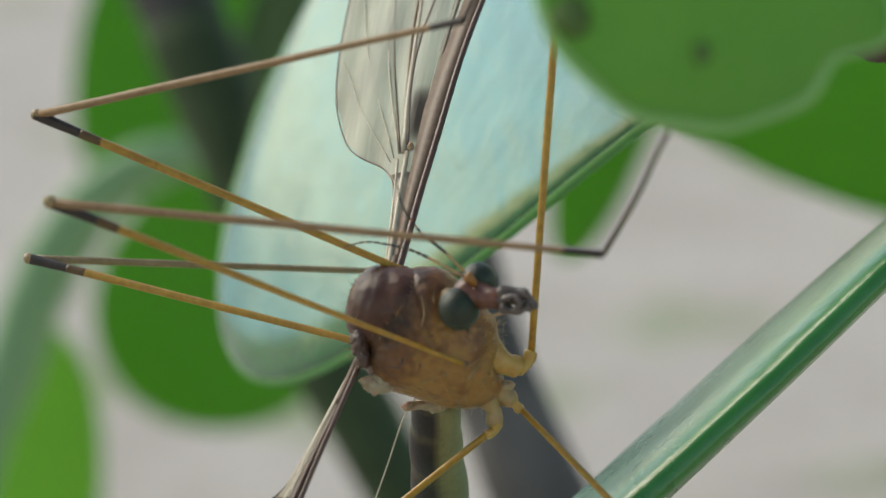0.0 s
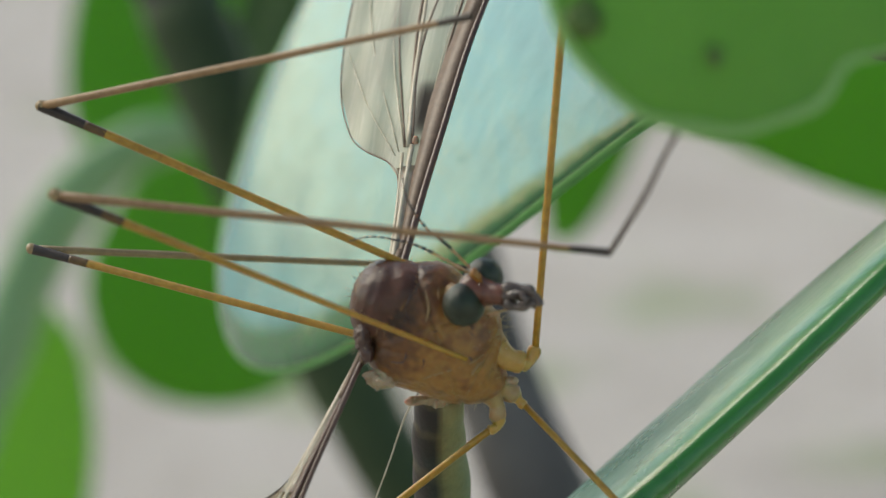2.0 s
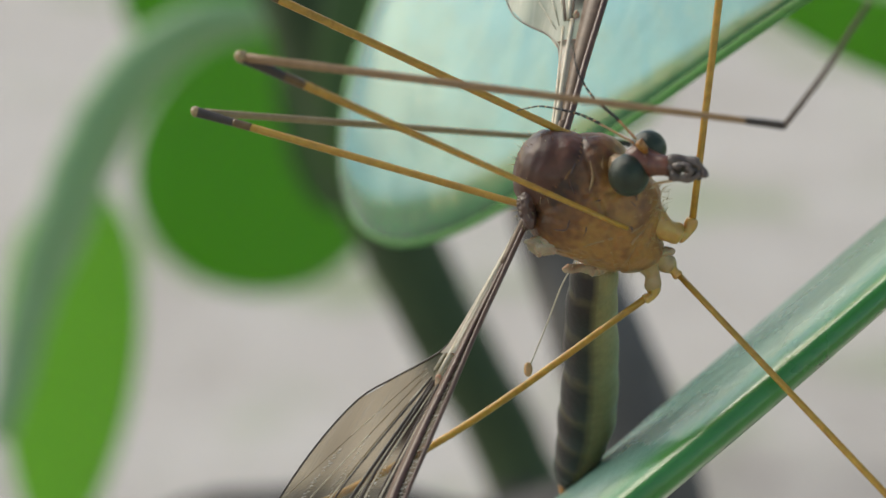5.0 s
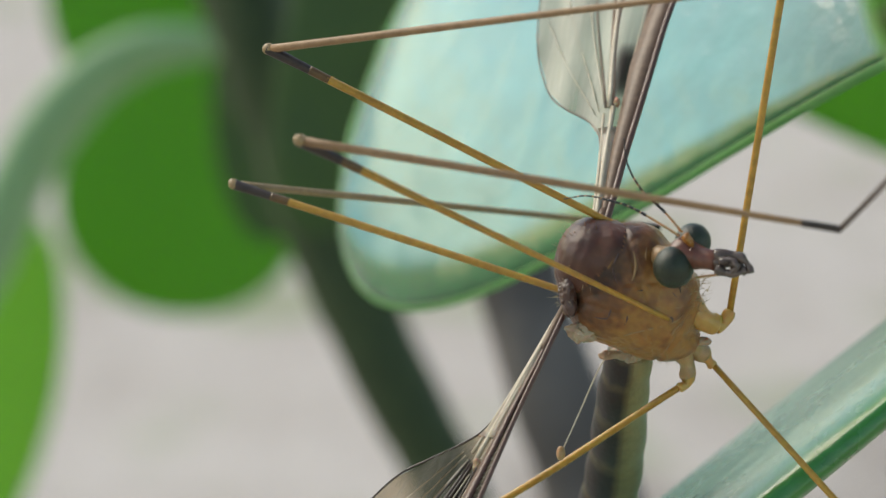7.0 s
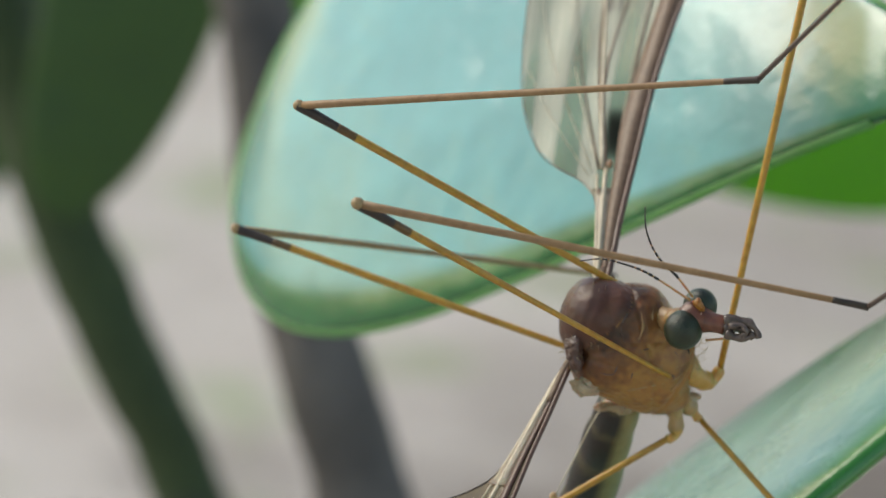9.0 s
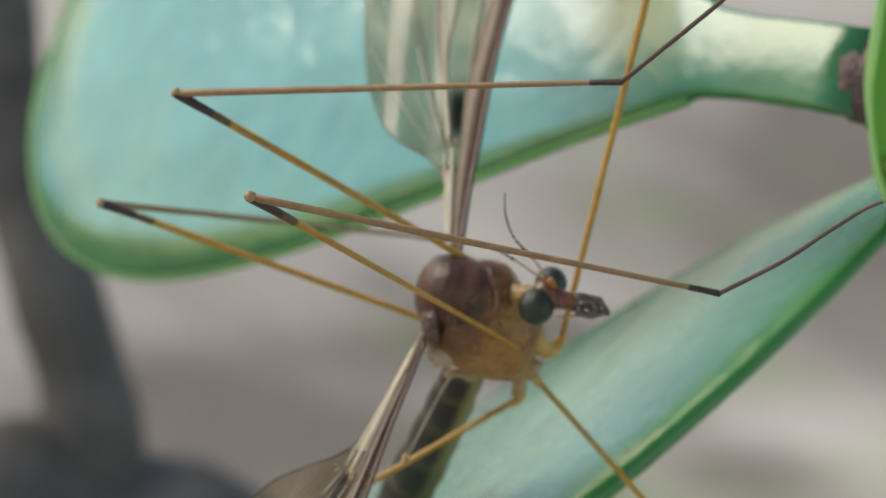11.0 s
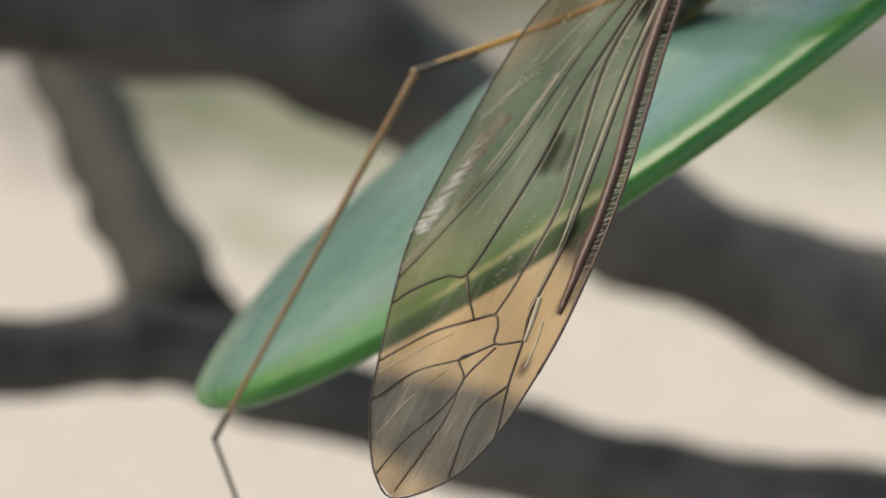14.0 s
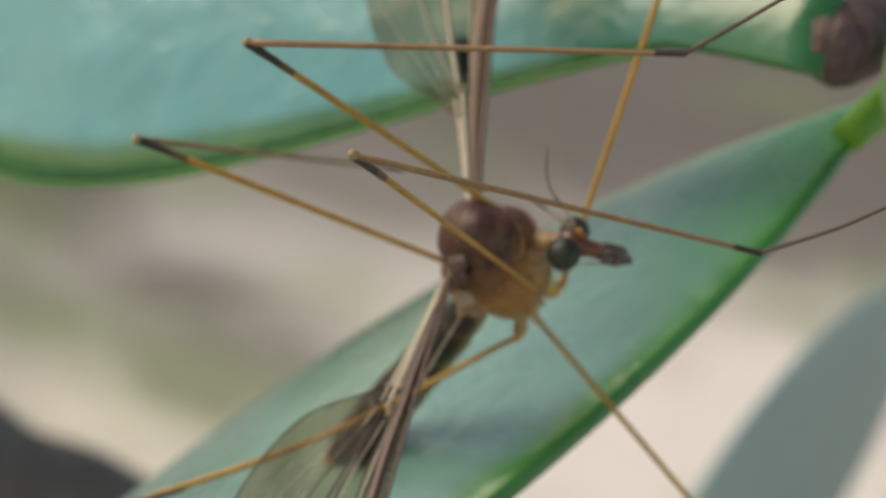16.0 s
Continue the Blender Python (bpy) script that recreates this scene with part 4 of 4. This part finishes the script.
# fields of fine ripples on the membrane: from, to, their length, how many, slant
RIPPLES = [((10.4, 2.3), (14.4, 3.0), 0.42, 230, 0.4), ((8.8, 2.02), (10.7, 2.95), 0.16, 50, 0.1), ((6.4, 0.2), (8.6, 0.26), 0.14, 22, 0.0), ((8.6, 0.3), (10.4, 0.45), 0.10, 16, 0.0), ((8.4, -0.28), (13.1, -0.92), 0.09, 36, 0.05), ((13.0, 0.2), (15.4, 0.3), 0.12, 18, 0.2), ((6.5, 1.25), (9.5, 1.75), 0.10, 36, 0.2), ((7.0, 2.0), (10.2, 2.55), 0.12, 40, 0.25), ((11.8, 0.85), (14.6, 1.25), 0.07, 24, 0.1), ((12.0, 1.95), (15.2, 2.75), 0.08, 22, 0.2)]


def wing(root, along_u, along_v, label, hinge, spread=1.0, fine=True):
    o, U, V = Vector(root), Vector(along_u), Vector(along_v)
    N = U.cross(V).normalized()
    root_at = Vector(hinge)

    def at(u, v, lift=0.0):
        bend = 0.10 * math.sin(u * 0.22) - 0.05 * v * v * 0.3 + 0.05 * math.sin(v * 4.2 + 0.1 * u)
        return o + U * u + V * (v * (spread if v > 0 else 1.0)) + N * (bend + lift)
    nu, nv = 170, 70
    vs, tint, run, span = [], [], [], []
    for i in range(nu + 1):
        u = 21.75 * (i / nu)
        a, b = along(FRONT, u), along(BACK, u)
        for j in range(nv + 1):
            v = a + (b - a) * j / nv
            vs.append(P(at(u, v)))
            run.append(u)
            span.append(v)
            dark = 0.55 * max(0, min(1, (0.42 - (v - a)) * 8)) * min(1, max(0, (15.6 - u) * 2))
            dark = max(dark, 0.97 * max(0, 1 - ((u - 5.85) / 1.05) ** 4) * max(0, 1 - ((v - (0.02 if fine else -0.07)) / (0.27 if fine else 0.36)) ** 4))
            dark = max(dark, 0.8 * max(0, 1 - ((u - 11.15 + 0.1 * math.sin(v * 40)) / 0.78) ** 6) * max(0, 1 - ((v - 0.56) / 0.2) ** 4))
            dark = max(dark, 0.6 * max(0, 1 - ((u - 11.0 + 0.1 * math.sin(v * 40)) / 0.7) ** 6) * max(0, 1 - ((v - 0.14) / 0.13) ** 4))
            dark = max(dark, 0.42 * max(0, 1 - ((u - 11.1) / 0.7) ** 6) * max(0, 1 - ((v - 0.35) / 0.3) ** 6))
            dark = max(dark, 0.85 * max(0, 1 - ((u - 13.35) / 0.55) ** 4) * max(0, 1 - ((v + 1.08) / 0.16) ** 2))
            dark = max(dark, 0.85 * max(0, 1 - ((u - 15.1) / 0.6) ** 4) * max(0, 1 - ((v + 1.82) / 0.22) ** 2))
            dark = max(dark, 0.75 * max(0, 1 - ((u - 17.3) / 0.45) ** 2) * max(0, 1 - ((v + 1.62) / 0.22) ** 2))
            dark = max(dark, 0.12 + 0.10 * math.sin(u * 1.3 + v * 2))
            dark = max(dark, 0.42 * min(1, max(0, (u - 17.0) / 3.0)) * (0.7 + 0.5 * noise.noise(Vector((u * 0.5, v * 2.2, 3)))))
            tint.append(min(1, dark + 0.05 + 0.06 * noise.noise(Vector((u * 0.8, v * 2, 0)))))
    fs = [(i * (nv + 1) + j, i * (nv + 1) + j + 1, (i + 1) * (nv + 1) + j + 1, (i + 1) * (nv + 1) + j) for i in range(nu) for j in range(nv)]
    w = part("wing", vs, fs, M_MEMBRANE, fly, label, tint)
    for key, row in (("run", run), ("span", span)):
        w.data.attributes.new(key, "FLOAT", "POINT").data.foreach_set("value", row)
    part("front_edge", *tube([at(u, v) for u, v in FRONT[:11]], lambda s: (0.07 if fine else 0.10) * (1 - 0.4 * s), 8, 4), M_COSTA, w, "brown wing edge")
    us = [0.2 + 0.35 * i for i in range(45)]
    part("front_bar", *strip(at, [(u, along(FRONT, u) + (0.04 + 0.036 * min(u, 6) if fine else 0.02), along(FRONT, u) + 0.09 + (0.076 if fine else 0.095) * min(u, 6) - (0 if u < 14 else 0.1 * (u - 14))) for u in us], 0.05), M_COSTA if fine else M_COSTA_PALE, w, "red-brown bar along the wing's front")
    hv, hf = [], []
    rr = random.Random(11)
    if not fine:
        part("vein", *tube([at(4.6, 0.2), at(7, 0.42), at(10, 0.6), at(13, 0.85)], lambda s: 0.075 - 0.03 * s, 6, 5), M_PALEVEIN, w, "broad pale vein")
    rungs = [] if not fine else [(u, along(FRONT, u) + rr.uniform(0.03, 0.09), along(FRONT, u) + rr.uniform(0.2, 0.3), rr.uniform(0.02, 0.08)) for u in (4.2 + 0.12 * i + rr.uniform(-0.05, 0.05) for i in range(92))]
    for (ua, va), (ub, vb), size, n, slant in (RIPPLES if fine else ()):
        for i in range(n):
            t = (i + rr.uniform(-0.4, 0.4)) / n
            q, h = size * rr.uniform(0.3, 1.0), size * rr.uniform(-0.35, 0.35)
            rungs.append((ua + (ub - ua) * t, va + (vb - va) * t + h - q / 2, va + (vb - va) * t + h + q / 2, slant * q))
    for u, va, vb, lean in rungs:
        v2, f2 = tube([at(u - lean, va, 0.01), at(u + lean, vb, 0.01)], lambda s: 0.014, 4, 1)
        hf += [tuple(i + len(hv) for i in f) for f in f2]
        hv += v2
    if hv:
        tagged(part("ripples", hv, hf, M_RIPPLE, w, "fine silvery ripples"), kind="stuff")
    part("wing_root", *tube([root_at, (o + root_at) * 0.5, at(0.3, 0), at(1.2, -0.1)], lambda s: 0.15 - 0.05 * s, 10, 5, 0.2), M_COSTA_PALE, w, "brown hinge of the wing")
    part("outline", *tube([at(u, v) for u, v in FRONT[10:] + BACK[::-1][1:-1]], lambda s: 0.03 if fine else 0.022, 6, 4), M_VEIN if fine else M_COSTA_PALE, w)
    part("wing_stalk", *strip(at, [(u, along(FRONT, u) + 0.16 + 0.05 * u, along(BACK, u) - 0.02 - 0.3 * max(0, u - 3.3) ** 2) for u in (0.3 + 0.3 * i for i in range(13))], 0.03), M_STALK, w, "cream membrane of the wing's stalk")
    part("crossvein", *blob([(at(4.7, 0.0), (0.09, 0.15, 0.06))], 3, 0.2, 0.12), M_FLAP, w, "brownish knot of veins")
    for tone, r, row in (VEINS if fine else VEINS[:19]):
        part("vein", *tube([at(u, v) for u, v in row], lambda s, r=r: r * (0.75 if tone == "dark" else 0.45) * (1 - 0.25 * s), 6, 5), M_PALEVEIN if tone == "pale" else M_VEIN if fine else M_COSTA_PALE, w)
    return w


wing((-2.375, 3.156, 67.75), (-0.4449, 0.8286, -0.2882), (-0.6847, 0.0113, 0.7806), "smoky translucent wing with dark brown veins", (-2.1, 2.75, 67.6))
wing((-1.66, 1.46, 68.1), (0.1348, -0.7891, 0.5993), (-0.8759, 0.1879, 0.4445), "smoky translucent wing seen near its edge", (-1.6, 1.75, 68.1), 0.97, False)


def motions():
    """The fly and the shrub stay still; only the camera moves."""


motions()
